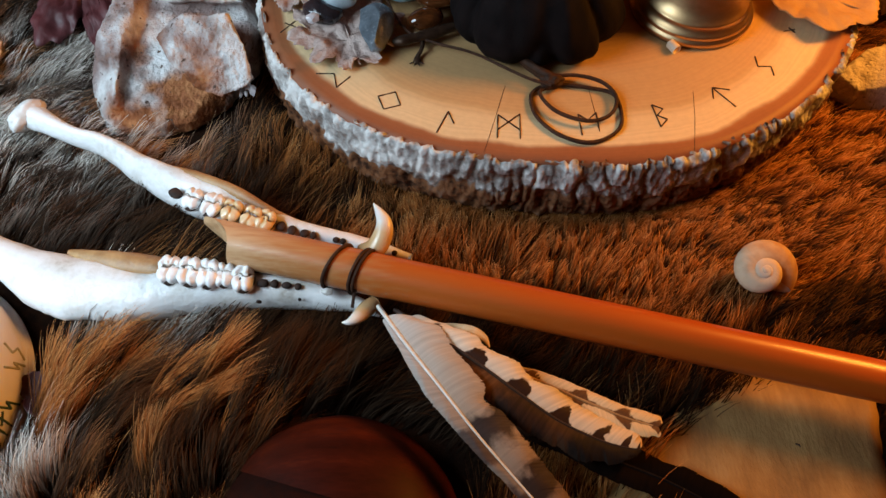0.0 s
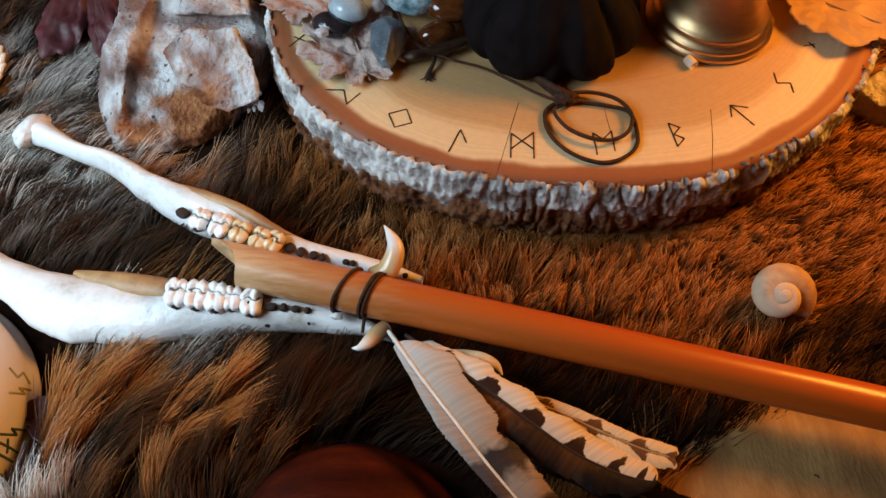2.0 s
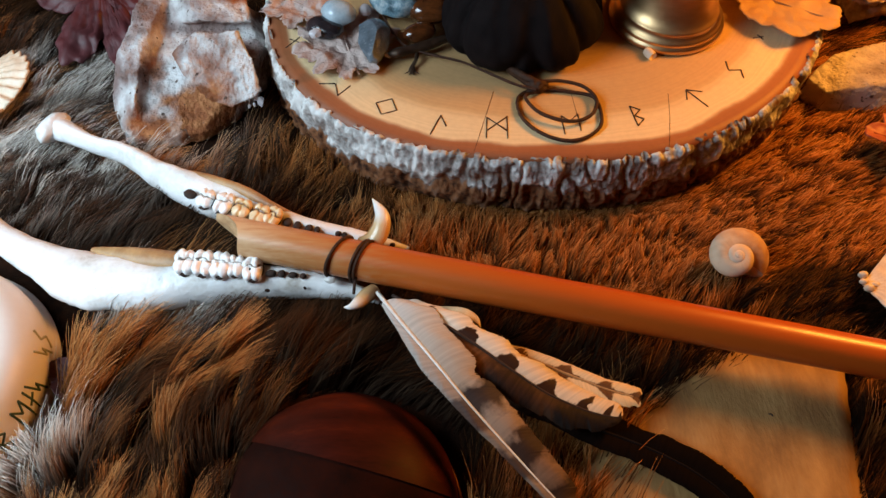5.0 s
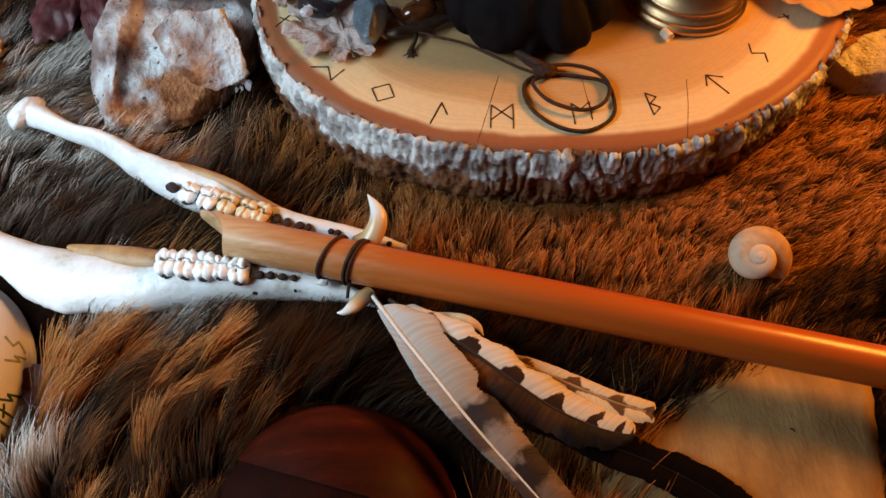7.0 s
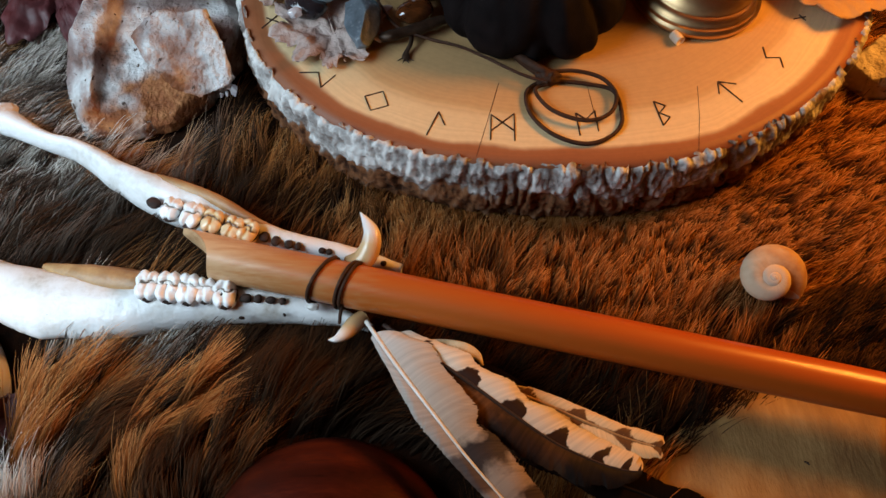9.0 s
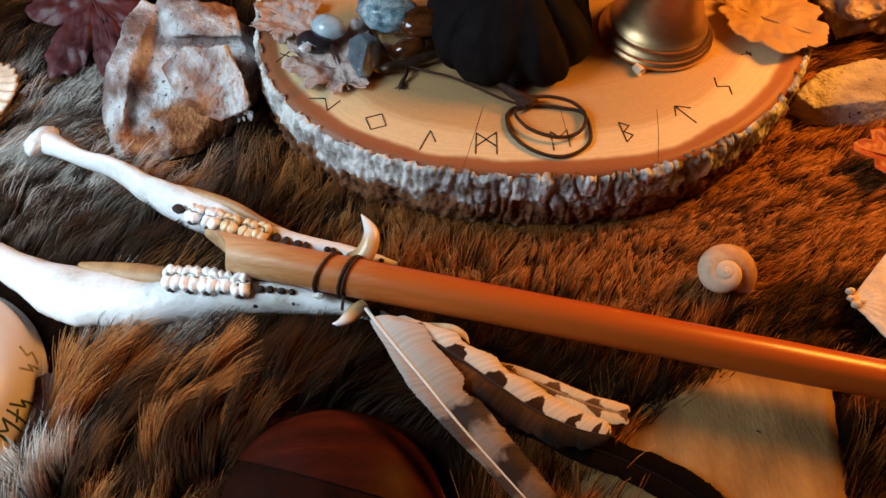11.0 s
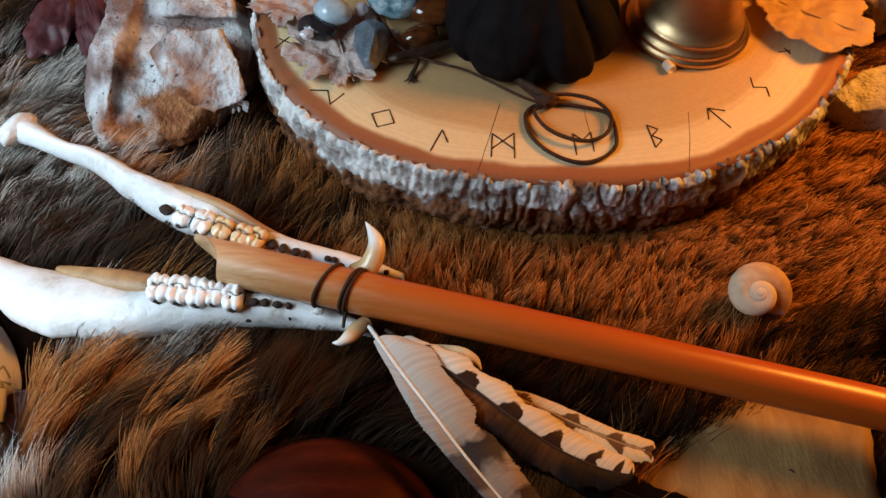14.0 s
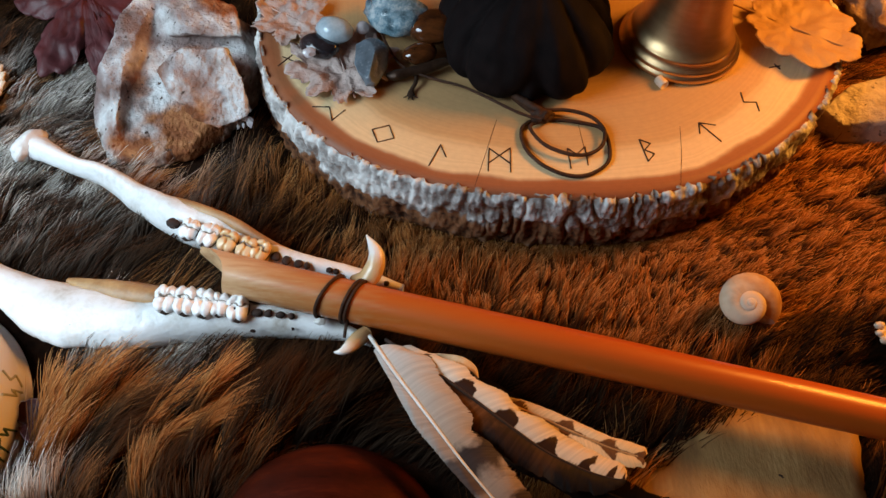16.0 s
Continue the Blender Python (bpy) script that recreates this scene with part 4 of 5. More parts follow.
def jaw(label, path, knob, teeth, sockets, marks, rough, seed):
    ob = thing("jawbone", (path[4][0], path[4][1], 0.004), label, "jawbone", "jawbones under the wand")
    v, f, u = sweep(path, 110, 40, rough, seed, ridge=0.16, twist=1.6)
    part("mandible", v, f, BONE, ob, "bleached white bone")
    if knob:
        part("condyle", *boulder(knob[0], knob[1], 0.18, 1.3, 4, seed, knob[2]), BONE, ob, "rounded joint knob of the bone")
    for (p, ax, r, old) in teeth:
        r *= 1.05 + 0.22 * noise.noise(Vector((p[0] * 400, 1.0, seed)))
        ax = (Vector((ax[0], ax[1], 0)).normalized() + Vector((0, 0.22 * noise.noise(Vector((p[0] * 310, 5.0, seed))), 0))).normalized()
        v, f, u = crown(p, ax, r, seed + p[0] * 90)
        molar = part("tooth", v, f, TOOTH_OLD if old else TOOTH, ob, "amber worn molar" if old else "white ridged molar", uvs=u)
        # no root: a dark lump painting the shade in the gap
        part("tooth_gap_shade", *boulder((p[0], p[1], p[2] - 0.0012), (r * 1.62, r * 2.05, r * 0.8), 0.1, 1.2, 3, seed, math.atan2(ax.y, ax.x)), HOLE, molar, "dark gap round the tooth")
    for p, rx, ry, turn in sockets:
        # flat dark lump painting the shade of the hollow
        part("tooth_socket", *boulder(p, (rx, ry, 0.0016), 0.12, 1.2, 3, p[0] * 50, turn), HOLE, ob, "dark empty tooth socket")
    for strip in marks:
        v, f, u = sweep(strip, 30, 14, 0.1, seed + 4)
        part("inner_wall", v, f, BONE_IN, ob, "amber stained inner wall of bone")
    return ob


UP_AX, LOW_AX = (0.94, -0.33), (0.99, -0.06)
jaw("bleached upper jawbone with amber molars lying on fur",
    [(-0.2236, 0.2953, 0.0220, 0.0085, 0.0065), (-0.2139, 0.2901, 0.0220, 0.0062, 0.0058), (-0.1974, 0.2823, 0.0210, 0.0045, 0.006), (-0.1790, 0.2755, 0.0200, 0.0052, 0.0075), (-0.1574, 0.2620, 0.0180, 0.007, 0.0095),
     (-0.1336, 0.2483, 0.0180, 0.009, 0.0125), (-0.1104, 0.2378, 0.0180, 0.0088, 0.013), (-0.0892, 0.2281, 0.0190, 0.008, 0.0115), (-0.0688, 0.2206, 0.0200, 0.0055, 0.0095), (-0.0475, 0.2155, 0.0200, 0.0046, 0.0075), (-0.0265, 0.2108, 0.0200, 0.0042, 0.0055), (-0.0073, 0.2061, 0.0190, 0.0022, 0.003)],
    ((-0.2265, 0.2958, 0.0230), (0.0064, 0.0122, 0.0074), -0.5),
    [((-0.1210, 0.2331, 0.0315), UP_AX, 0.0033, False), ((-0.1101, 0.2291, 0.0320), UP_AX, 0.0035, False), ((-0.0993, 0.2251, 0.0325), UP_AX, 0.0033, True), ((-0.0890, 0.2212, 0.0325), UP_AX, 0.0034, True), ((-0.0817, 0.2196, 0.0320), UP_AX, 0.0032, True)],
    [((-0.1308, 0.2375, 0.0300), 0.0042, 0.0030, -0.5), ((-0.0742, 0.2187, 0.0290), 0.0026, 0.0028, 0), ((-0.0684, 0.2165, 0.0288), 0.0024, 0.0028, 0), ((-0.0620, 0.2148, 0.0285), 0.0024, 0.0024, 0), ((-0.0575, 0.2139, 0.0282), 0.0017, 0.0022, 0), ((-0.0459, 0.2122, 0.0268), 0.0018, 0.0016, 0), ((-0.0424, 0.2116, 0.0266), 0.0016, 0.0016, 0), ((-0.0160, 0.2069, 0.0235), 0.0016, 0.0014, 0)],
    [[(-0.1432, 0.2592, 0.0210, 0.003, 0.005), (-0.1243, 0.2507, 0.0240, 0.0042, 0.0065), (-0.1026, 0.2407, 0.0260, 0.0042, 0.007), (-0.0853, 0.2309, 0.0250, 0.0036, 0.0062), (-0.0721, 0.2252, 0.0230, 0.0026, 0.0052), (-0.0492, 0.2183, 0.0210, 0.002, 0.0042), (-0.0266, 0.2132, 0.0200, 0.0018, 0.003)]], 0.10, 3.0)
jaw("bleached lower jawbone with white molars lying on fur",
    [(-0.2516, 0.2255, 0.0170, 0.0095, 0.0055), (-0.2285, 0.2117, 0.0160, 0.009, 0.0065), (-0.2087, 0.2017, 0.0150, 0.0118, 0.0075), (-0.1860, 0.1912, 0.0140, 0.0165, 0.0085), (-0.1666, 0.1876, 0.0140, 0.016, 0.0095), (-0.1538, 0.1854, 0.0140, 0.0132, 0.0105), (-0.1397, 0.1839, 0.0140, 0.011, 0.012),
     (-0.1185, 0.1870, 0.0150, 0.0105, 0.013), (-0.0939, 0.1873, 0.0150, 0.0085, 0.0125), (-0.0690, 0.1866, 0.0150, 0.0068, 0.0105), (-0.0501, 0.1842, 0.0160, 0.0055, 0.008), (-0.0345, 0.1809, 0.0160, 0.0035, 0.0055), (-0.0204, 0.1756, 0.0160, 0.0016, 0.003)],
    None,
    [((-0.1256, 0.1918, 0.0290), LOW_AX, 0.0035, False), ((-0.1156, 0.1908, 0.0295), LOW_AX, 0.0036, False), ((-0.1064, 0.1897, 0.0295), LOW_AX, 0.0034, False), ((-0.0985, 0.1890, 0.0295), LOW_AX, 0.0033, False), ((-0.0893, 0.1875, 0.0290), LOW_AX, 0.0036, False)],
    [((-0.0799, 0.1864, 0.0268), 0.0030, 0.0022, 0), ((-0.0743, 0.1865, 0.0262), 0.0022, 0.0022, 0), ((-0.0683, 0.1861, 0.0256), 0.0026, 0.0018, 0), ((-0.0629, 0.1858, 0.0250), 0.0018, 0.0018, 0), ((-0.0814, 0.1781, 0.0230), 0.0014, 0.0006, 0), ((-0.0618, 0.1800, 0.0222), 0.0008, 0.0005, 0)],
    [[(-0.1836, 0.2091, 0.0120, 0.003, 0.005), (-0.1690, 0.2045, 0.0150, 0.0056, 0.0070), (-0.1537, 0.2008, 0.0165, 0.0078, 0.0085), (-0.1352, 0.1966, 0.0180, 0.0076, 0.0090), (-0.1224, 0.1945, 0.0175, 0.005, 0.0080)]], 0.09, 8.0)

# ---- the wand ----
WA, WB = Vector((-0.1008, 0.2068, 0.0315)), Vector((0.2375, 0.1289, 0.0335))
wdir = (WB - WA).normalized()
wside = Vector((0, 0, 1)).cross(wdir).normalized()
wup = wdir.cross(wside)
wlen = (WB - WA).length + 0.10
wand = thing("wand", (WA.x + 0.17, WA.y - 0.04, 0.012), "polished orange-brown wooden wand with a slanted pale end", "wand")


def wand_radius(s):
    return 0.0107 - 0.0010 * min(1, s / 0.36) + 0.0004 * math.exp(-s / 0.02)


wv, wuv = [], []
RN, LN = 40, 90
for i in range(LN):
    q = i / (LN - 1)
    s = wlen * q ** 1.5
    for j in range(RN):
        a = 2 * math.pi * j / RN
        c = math.cos(a)
        slant = (0.021 * ((c + 1) / 2) ** 3.0 - 0.006) * math.exp(-s / 0.012)
        r = wand_radius(s) * (1 + 0.012 * noise.noise(Vector((s * 30, c, math.sin(a)))))
        wv.append(WA + wdir * (s - slant) + wside * r * c + wup * r * math.sin(a))
        wuv.append((j / RN, s / wlen))
wf = grid_faces(LN, RN, wrap_v=True) + [tuple((LN - 1) * RN + j for j in range(RN))]
part("shaft", wv, wf, WAND, wand, "polished orange-brown shaft", uvs=wuv)
iv = []
for k, (rk, back) in enumerate(((0.985, 0.0), (0.80, 0.0005), (0.72, 0.006), (0.0, 0.007))):
    for j in range(RN):
        a = 2 * math.pi * j / RN
        slant = 0.021 * ((math.cos(a) + 1) / 2) ** 3.0 - 0.006
        r = wand_radius(0) * rk
        iv.append(WA + wdir * (back - slant * (1 if rk else 0.3)) + wside * r * math.cos(a) + wup * r * math.sin(a))
part("cut_end", iv, grid_faces(4, RN, wrap_v=True), WAND_IN, wand, "pale slanted cut end")


def wrap_ring(s, lean, thick, turns=1.0):
    pts = []
    n = 60
    for i in range(n + 1):
        a = 2 * math.pi * turns * i / n
        r = wand_radius(s) + thick * 0.8
        p = WA + wdir * (s + lean * math.cos(a) + thick * 1.6 * i / n) + wside * r * math.cos(a) + wup * r * math.sin(a)
        pts.append((p.x, p.y, p.z, thick, thick))
    return pts


for s0, lean, thick in ((0.0585, 0.0045, 0.0010), (0.0700, 0.0030, 0.0010), (0.0722, 0.0030, 0.0009)):
    part("cord_wrap", *sweep(wrap_ring(s0, lean, thick), 70, 8, 0.12, s0, up=wdir)[:2], CORD, wand, "dark leather cord wrapping")
v, f, u = sweep([(-0.0322, 0.2024, 0.0300, 0.005, 0.004), (-0.0252, 0.2033, 0.0340, 0.0055, 0.0045), (-0.0215, 0.2080, 0.0380, 0.005, 0.0045), (-0.0209, 0.2135, 0.0410, 0.004, 0.0036), (-0.0233, 0.2189, 0.0420, 0.0024, 0.0024), (-0.0266, 0.2240, 0.0430, 0.0003, 0.0003)], 40, 16, 0.05, 2.0)
part("fang", v, f, FANG, wand, "cream curved fang", uvs=u)
v, f, u = sweep([(-0.0248, 0.1791, 0.0220, 0.0038, 0.0035), (-0.0286, 0.1743, 0.0240, 0.0042, 0.004), (-0.0323, 0.1690, 0.0260, 0.0034, 0.0032), (-0.0361, 0.1657, 0.0270, 0.0018, 0.0018), (-0.0397, 0.1653, 0.0270, 0.0003, 0.0003)], 30, 14, 0.05, 5.0)
part("fang", v, f, FANG, wand, "cream curved fang", uvs=u)
part("bead", *boulder((-0.0479, 0.1814, 0.0280), (0.0030, 0.0019, 0.0018), 0.3, 1.6, 3, 4.0), BONE, wand, "small white chip under the cord")
v, f, u = sweep([(-0.0324, 0.1845, 0.0360, 0.0009, 0.0009), (-0.0344, 0.1794, 0.0300, 0.0009, 0.0009), (-0.0353, 0.1738, 0.0260, 0.0008, 0.0008)], 14, 8)
part("cord_end", v, f, CORD, wand, "loose end of the leather cord")


# ---- feathers ----
def feather(label, path, left, right, mat_l, mat_r, barbs=260, droop=0.12, seed=1, tilt=0.0, s0=0.05, stem=None):
    ob = thing("feather", (path[0][0], path[0][1], 0.008), label, "feather", "feathers tied to the wand")
    s = spline(path, 120)
    t = np.gradient(s, axis=0)
    t /= np.linalg.norm(t, axis=1)[:, None]
    upv = Vector((math.sin(tilt) * 0.6, math.sin(tilt) * 0.8, math.cos(tilt)))
    quill = [(*p, 0.0010 * (1 - 0.85 * i / 19) + 0.00015, 0.0010 * (1 - 0.85 * i / 19) + 0.00015) for i, p in enumerate(s[::6])]
    part("quill", *sweep(quill, 60, 8)[:2], stem or QUILL, ob)
    for sign, widths, material in ((1, left, mat_l), (-1, right, mat_r)):
        verts, uvs, m = [], [], 9
        for i in range(barbs):
            q = s0 + (1 - s0) * i / (barbs - 1)
            w = float(np.interp(q, [k[0] for k in widths], [k[1] for k in widths]))
            w *= 1 + 0.09 * noise.noise(Vector((q * 260, seed, sign))) + 0.05 * noise.noise(Vector((q * 40, seed, sign))) - 0.5 * max(0, noise.noise(Vector((q * 9, seed * 3.1, sign))) - 0.15)
            x = q * 119
            k, fr = min(118, int(x)), x - min(118, int(x))
            p = Vector(s[k] * (1 - fr) + s[k + 1] * fr)
            d = Vector(t[k])
            sd = d.cross(upv).normalized() * -sign
            nn = sd.cross(d)
            if nn.z < 0:
                nn = -nn
            for j in range(m):
                g = j / (m - 1)
                wave = 0.0006 * noise.noise(Vector((q * 14, g * 2, seed))) * g
                verts.append(p + sd * (w * g * 0.90) + d * (w * 0.55 * g ** 1.2) + nn * (0.14 * w * math.sin(g * 2.2) - droop * w * g * g + 0.00003 * (i % 2) * min(1, 4 * g) + wave))
                uvs.append((g, q + 0.05 * g))
        faces = grid_faces(barbs, m)
        part("vane", verts, faces, material, ob, uvs=uvs)
    return ob


feather("long black-brown feather lying on tan hide",
        [(0.0165, 0.1382, 0.0190), (0.0523, 0.1166, 0.0190), (0.0795, 0.1051, 0.0175), (0.0997, 0.0982, 0.0155), (0.1153, 0.0916, 0.0142), (0.1306, 0.0828, 0.0134), (0.1436, 0.0709, 0.0130), (0.1499, 0.0583, 0.0128)],
        [(0, 0.005), (0.3, 0.010), (0.6, 0.0115), (0.9, 0.011), (1, 0.003)], [(0, 0.005), (0.3, 0.010), (0.6, 0.0115), (0.9, 0.011), (1, 0.003)], VANE_C, VANE_C, 260, 0.1, 3, stem=POUCH)
feather("cream feather tip with brown spots beneath a white feather",
        [(0.0260, 0.1480, 0.0225), (0.0490, 0.1395, 0.0240), (0.0710, 0.1295, 0.0240), (0.0910, 0.1210, 0.0235), (0.1065, 0.1165, 0.0230)],
        [(0, 0.003), (0.3, 0.0065), (0.8, 0.0070), (0.96, 0.0060), (1, 0.003)], [(0, 0.003), (0.3, 0.006), (0.8, 0.0070), (0.96, 0.0060), (1, 0.003)], VANE_F, VANE_F, 220, 0.2, 12, stem=BONE_IN)
feather("white feather with brown blotches and a dark lower vane",
        [(-0.0148, 0.1736, 0.0250), (0.0044, 0.1562, 0.0340), (0.0228, 0.1417, 0.0370), (0.0421, 0.1278, 0.0345), (0.0605, 0.1168, 0.0290), (0.0785, 0.1095, 0.0255), (0.0900, 0.1065, 0.0245), (0.0965, 0.1060, 0.0240)],
        [(0, 0.004), (0.2, 0.013), (0.45, 0.0150), (0.7, 0.0125), (0.9, 0.008), (0.97, 0.005), (1, 0.002)], [(0, 0.003), (0.2, 0.010), (0.5, 0.015), (0.68, 0.012), (0.82, 0.006), (1, 0.001)],
        VANE_B, VANE_D, 260, 0.25, 5, stem=HOLE)
feather("grey and white barred feather with a pale quill",
        [(-0.0228, 0.1749, 0.0260), (-0.0088, 0.1507, 0.0360), (0.0075, 0.1270, 0.0410), (0.0221, 0.1082, 0.0390), (0.0389, 0.0902, 0.0330), (0.0552, 0.0730, 0.0280), (0.0663, 0.0620, 0.0240)],
        [(0, 0.008), (0.10, 0.021), (0.2, 0.018), (0.3, 0.0185), (0.5, 0.017), (0.7, 0.0150), (0.88, 0.0125), (0.96, 0.009), (1, 0.002)], [(0, 0.002), (0.15, 0.0045), (0.3, 0.0085), (0.45, 0.0070), (0.7, 0.0050), (0.9, 0.004), (1, 0.001)],
        VANE_E, VANE_A, 260, 0.15, 9)
tuft = thing("down_tuft", (0.0206, 0.1613, 0.0240), "small cream curled down feather beside the wand", "feather", "feathers tied to the wand")
v, f, u = sweep([(0.0043, 0.1649, 0.0260, 0.001, 0.0006), (0.0131, 0.1621, 0.0290, 0.0028, 0.0005), (0.0218, 0.1588, 0.0320, 0.0032, 0.0005), (0.0276, 0.1563, 0.0310, 0.002, 0.0005), (0.0303, 0.1514, 0.0310, 0.0003, 0.0003)], 30, 12, 0.1, 3.0)
part("down_vane", v, f, DOWN, tuft)
v, f, u = sweep([(0.0117, 0.1599, 0.0240, 0.0008, 0.0005), (0.0233, 0.1537, 0.0280, 0.003, 0.0006), (0.0376, 0.1478, 0.0280, 0.003, 0.0006), (0.0506, 0.1436, 0.0250, 0.0003, 0.0003)], 30, 12, 0.1, 6.0)
part("down_vane", v, f, VANE_C, tuft, "brown downy edge", uvs=u)

# ---- snail shell ----
snail = thing("snail_shell", (0.177, 0.203, 0.006), "chalky cream snail shell with a tight spiral on fur", "snail shell")
W, TURNS, NT, NR = 2.45, 4.2, 260, 28
tilt = look((0, 0, 0), (-(-0.16), -(-0.42), -1.0)).to_3x3()
verts, uvs = [], []
for i in range(NT):
    th = 2 * math.pi * TURNS * i / (NT - 1)
    g = W ** ((th - 2 * math.pi * TURNS) / (2 * math.pi))
    R, tr = 0.0104 * g, 0.0127 * g
    a = -th + 1.05
    f = max(0.0, (i / (NT - 1) - 0.93) / 0.07)
    R, tr = R * (1 - 0.14 * f * f), tr * (1 - 0.26 * f * f)
    for j in range(NR):
        b = 2 * math.pi * j / NR
        rr = tr * (1 + 0.01 * math.sin(th * 40))
        rad, zz = R + rr * math.cos(b), rr * 0.92 * math.sin(b) - 0.0150 * g + 0.0150 * 0.62 - 0.003 * f * f
        p = Vector((rad * math.cos(a), rad * math.sin(a), zz))
        p = tilt @ p
        verts.append(Vector((0.1735, 0.2005, 0.0200)) + p)
        uvs.append((i / (NT - 1), j / NR))
part("whorl_body", verts, grid_faces(NT, NR, wrap_v=True), SNAIL, snail, uvs=uvs)
last = verts[-NR:]
mid = sum(last, Vector()) / NR
grow = (mid - sum(verts[-2 * NR:-NR], Vector()) / NR).normalized()
part("aperture", [mid + (p - mid) * k + grow * 0.004 * (1 - k * k) for k in (0.99, 0.8, 0.4, 0.02) for p in last], grid_faces(4, NR, wrap_v=True), SEASHELL, snail, "closed chalky opening of the shell")
part("aperture_lip", [mid + (p - mid) * 1.02 for p in last] + [mid + (p - mid) * 0.8 for p in last], grid_faces(2, NR, wrap_v=True), SEASHELL, snail, "rusty lip of the opening")

# ---- bell ----
bell = thing("hand_bell", (0.158, 0.366, TOP), "small worn brass hand bell on the wood slab", "bell")
prof = [(r * 1.10, z * 1.08) for r, z in [(0.0290, 0.0015), (0.0325, 0.0), (0.0333, 0.0012), (0.0331, 0.0035), (0.0318, 0.0042), (0.0316, 0.0052), (0.0318, 0.0060), (0.0305, 0.0068), (0.0285, 0.0105), (0.0285, 0.0112), (0.0278, 0.0116),
        (0.0245, 0.0180), (0.0215, 0.0260), (0.0192, 0.0350), (0.0178, 0.0440), (0.0165, 0.0510), (0.0140, 0.0560), (0.0100, 0.0590), (0.0060, 0.0605), (0.0055, 0.0640), (0.0, 0.0640)]]
part("bell_body", *lathe(prof, (0.156, 0.3675, TOP + 0.0005), 72)[:2], BRASS, bell, "worn brass with turned rings")
part("handle", *lathe([(0.0, 0.068), (0.0065, 0.068), (0.0075, 0.066), (0.0055, 0.070), (0.0045, 0.076), (0.0065, 0.084), (0.0085, 0.092), (0.0070, 0.100), (0.0, 0.104)], (0.156, 0.3675, TOP + 0.003), 32)[:2], BRASS, bell, "turned brass handle")
v, f, u = sweep([(0.1383, 0.3342, 0.0505, 0.0028, 0.0028), (0.1400, 0.3311, 0.0505, 0.003, 0.003), (0.1414, 0.3285, 0.0505, 0.0028, 0.0028)], 10, 12)
part("clapper", v, f, SEASHELL, bell, "pale round clapper end at the rim")

# ---- pouch and its cord ----
pouch = thing("drawstring_pouch", (0.072, 0.364, TOP), "soft black leather drawstring pouch on the wood slab", "pouch")


def folds(a, v):
    phase = a * 3.5 + 1.8 * math.sin(a * 2 + 0.6) + 0.6 * math.sin(a * 5) + v * 2.6
    k = 1.05 - (0.10 + 0.12 * v) * min(1.0, v * 6) * (1 - abs(math.sin(phase))) ** 2.2 + 0.05 * noise.noise(Vector((math.cos(a) * 2.2, math.sin(a) * 2.2, v * 4)))
    k -= 0.10 * max(0.0, noise.noise(Vector((math.cos(a + 0.7 * v) * 3.4, math.sin(a + 0.7 * v) * 3.4, v * 1.2 + 4)))) + 0.015 * noise.noise(Vector((math.cos(a) * 9, math.sin(a) * 9, v * 9)))
    return k * (1 + 0.07 * math.cos(a - 2.4))


pprof = [(0.0, 0.001), (0.030, 0.0008), (0.044, 0.003), (0.0495, 0.010), (0.0500, 0.018), (0.0470, 0.027), (0.0410, 0.036), (0.0330, 0.044), (0.0240, 0.051), (0.0150, 0.057), (0.0120, 0.062), (0.0180, 0.070), (0.0220, 0.076), (0.0, 0.070)]
dense = spline([(r, z) for r, z in pprof], 60)
part("bag", *lathe([(max(0, r), z) for r, z in dense], (0.0635, 0.3560, TOP), 160, folds)[:2], POUCH, pouch, "folded black leather bag")


def cord(name, pts, z, r, parent, n=70, waves=0.0):
    path = [(x * 1e-4, y * 1e-4, z + waves * math.sin(i * 1.9), r, r) for i, (x, y) in enumerate(pts)]
    part(name, *sweep(path, n, 8, 0.08, z)[:2], CORD, parent, "dark brown leather cord")


cord("drawstring", [(150, 3900), (211, 3804), (263, 3550), (365, 3337), (532, 3135), (696, 3005)], TOP + 0.0055, 0.0025, pouch, waves=0.001)
cord("drawstring", [(240, 3800), (300, 3540), (400, 3330), (560, 3120), (700, 2990)], TOP + 0.0036, 0.0023, pouch)
cord("cord_loop", [(686, 2980), (605, 2932), (664, 2816), (775, 2749), (889, 2736), (985, 2795), (1018, 2912), (952, 3016), (819, 3063), (681, 3052)], TOP + 0.0036, 0.0011, pouch, 90)
cord("cord_loop", [(663, 3024), (566, 2942), (571, 2802), (656, 2681), (781, 2612), (894, 2613), (1000, 2683), (1039, 2783), (1014, 2945), (882, 2992), (714, 3015)], TOP + 0.0014, 0.0011, pouch, 90)
part("knot", *boulder((0.0675, 0.3015, TOP + 0.004), (0.0062, 0.0045, 0.0036), 0.35, 2.0, 4, 5.0), CORD, pouch, "knot in the leather cord")
thong = thing("thin_thong", (-0.01, 0.34, TOP), "thin dark leather thong lying across small stones", "cord")
cord("thong", [(-333, 3954), (-265, 3665), (-129, 3368), (47, 3266), (254, 3192), (522, 3023), (667, 2960)], TOP + 0.006, 0.0008, thong)


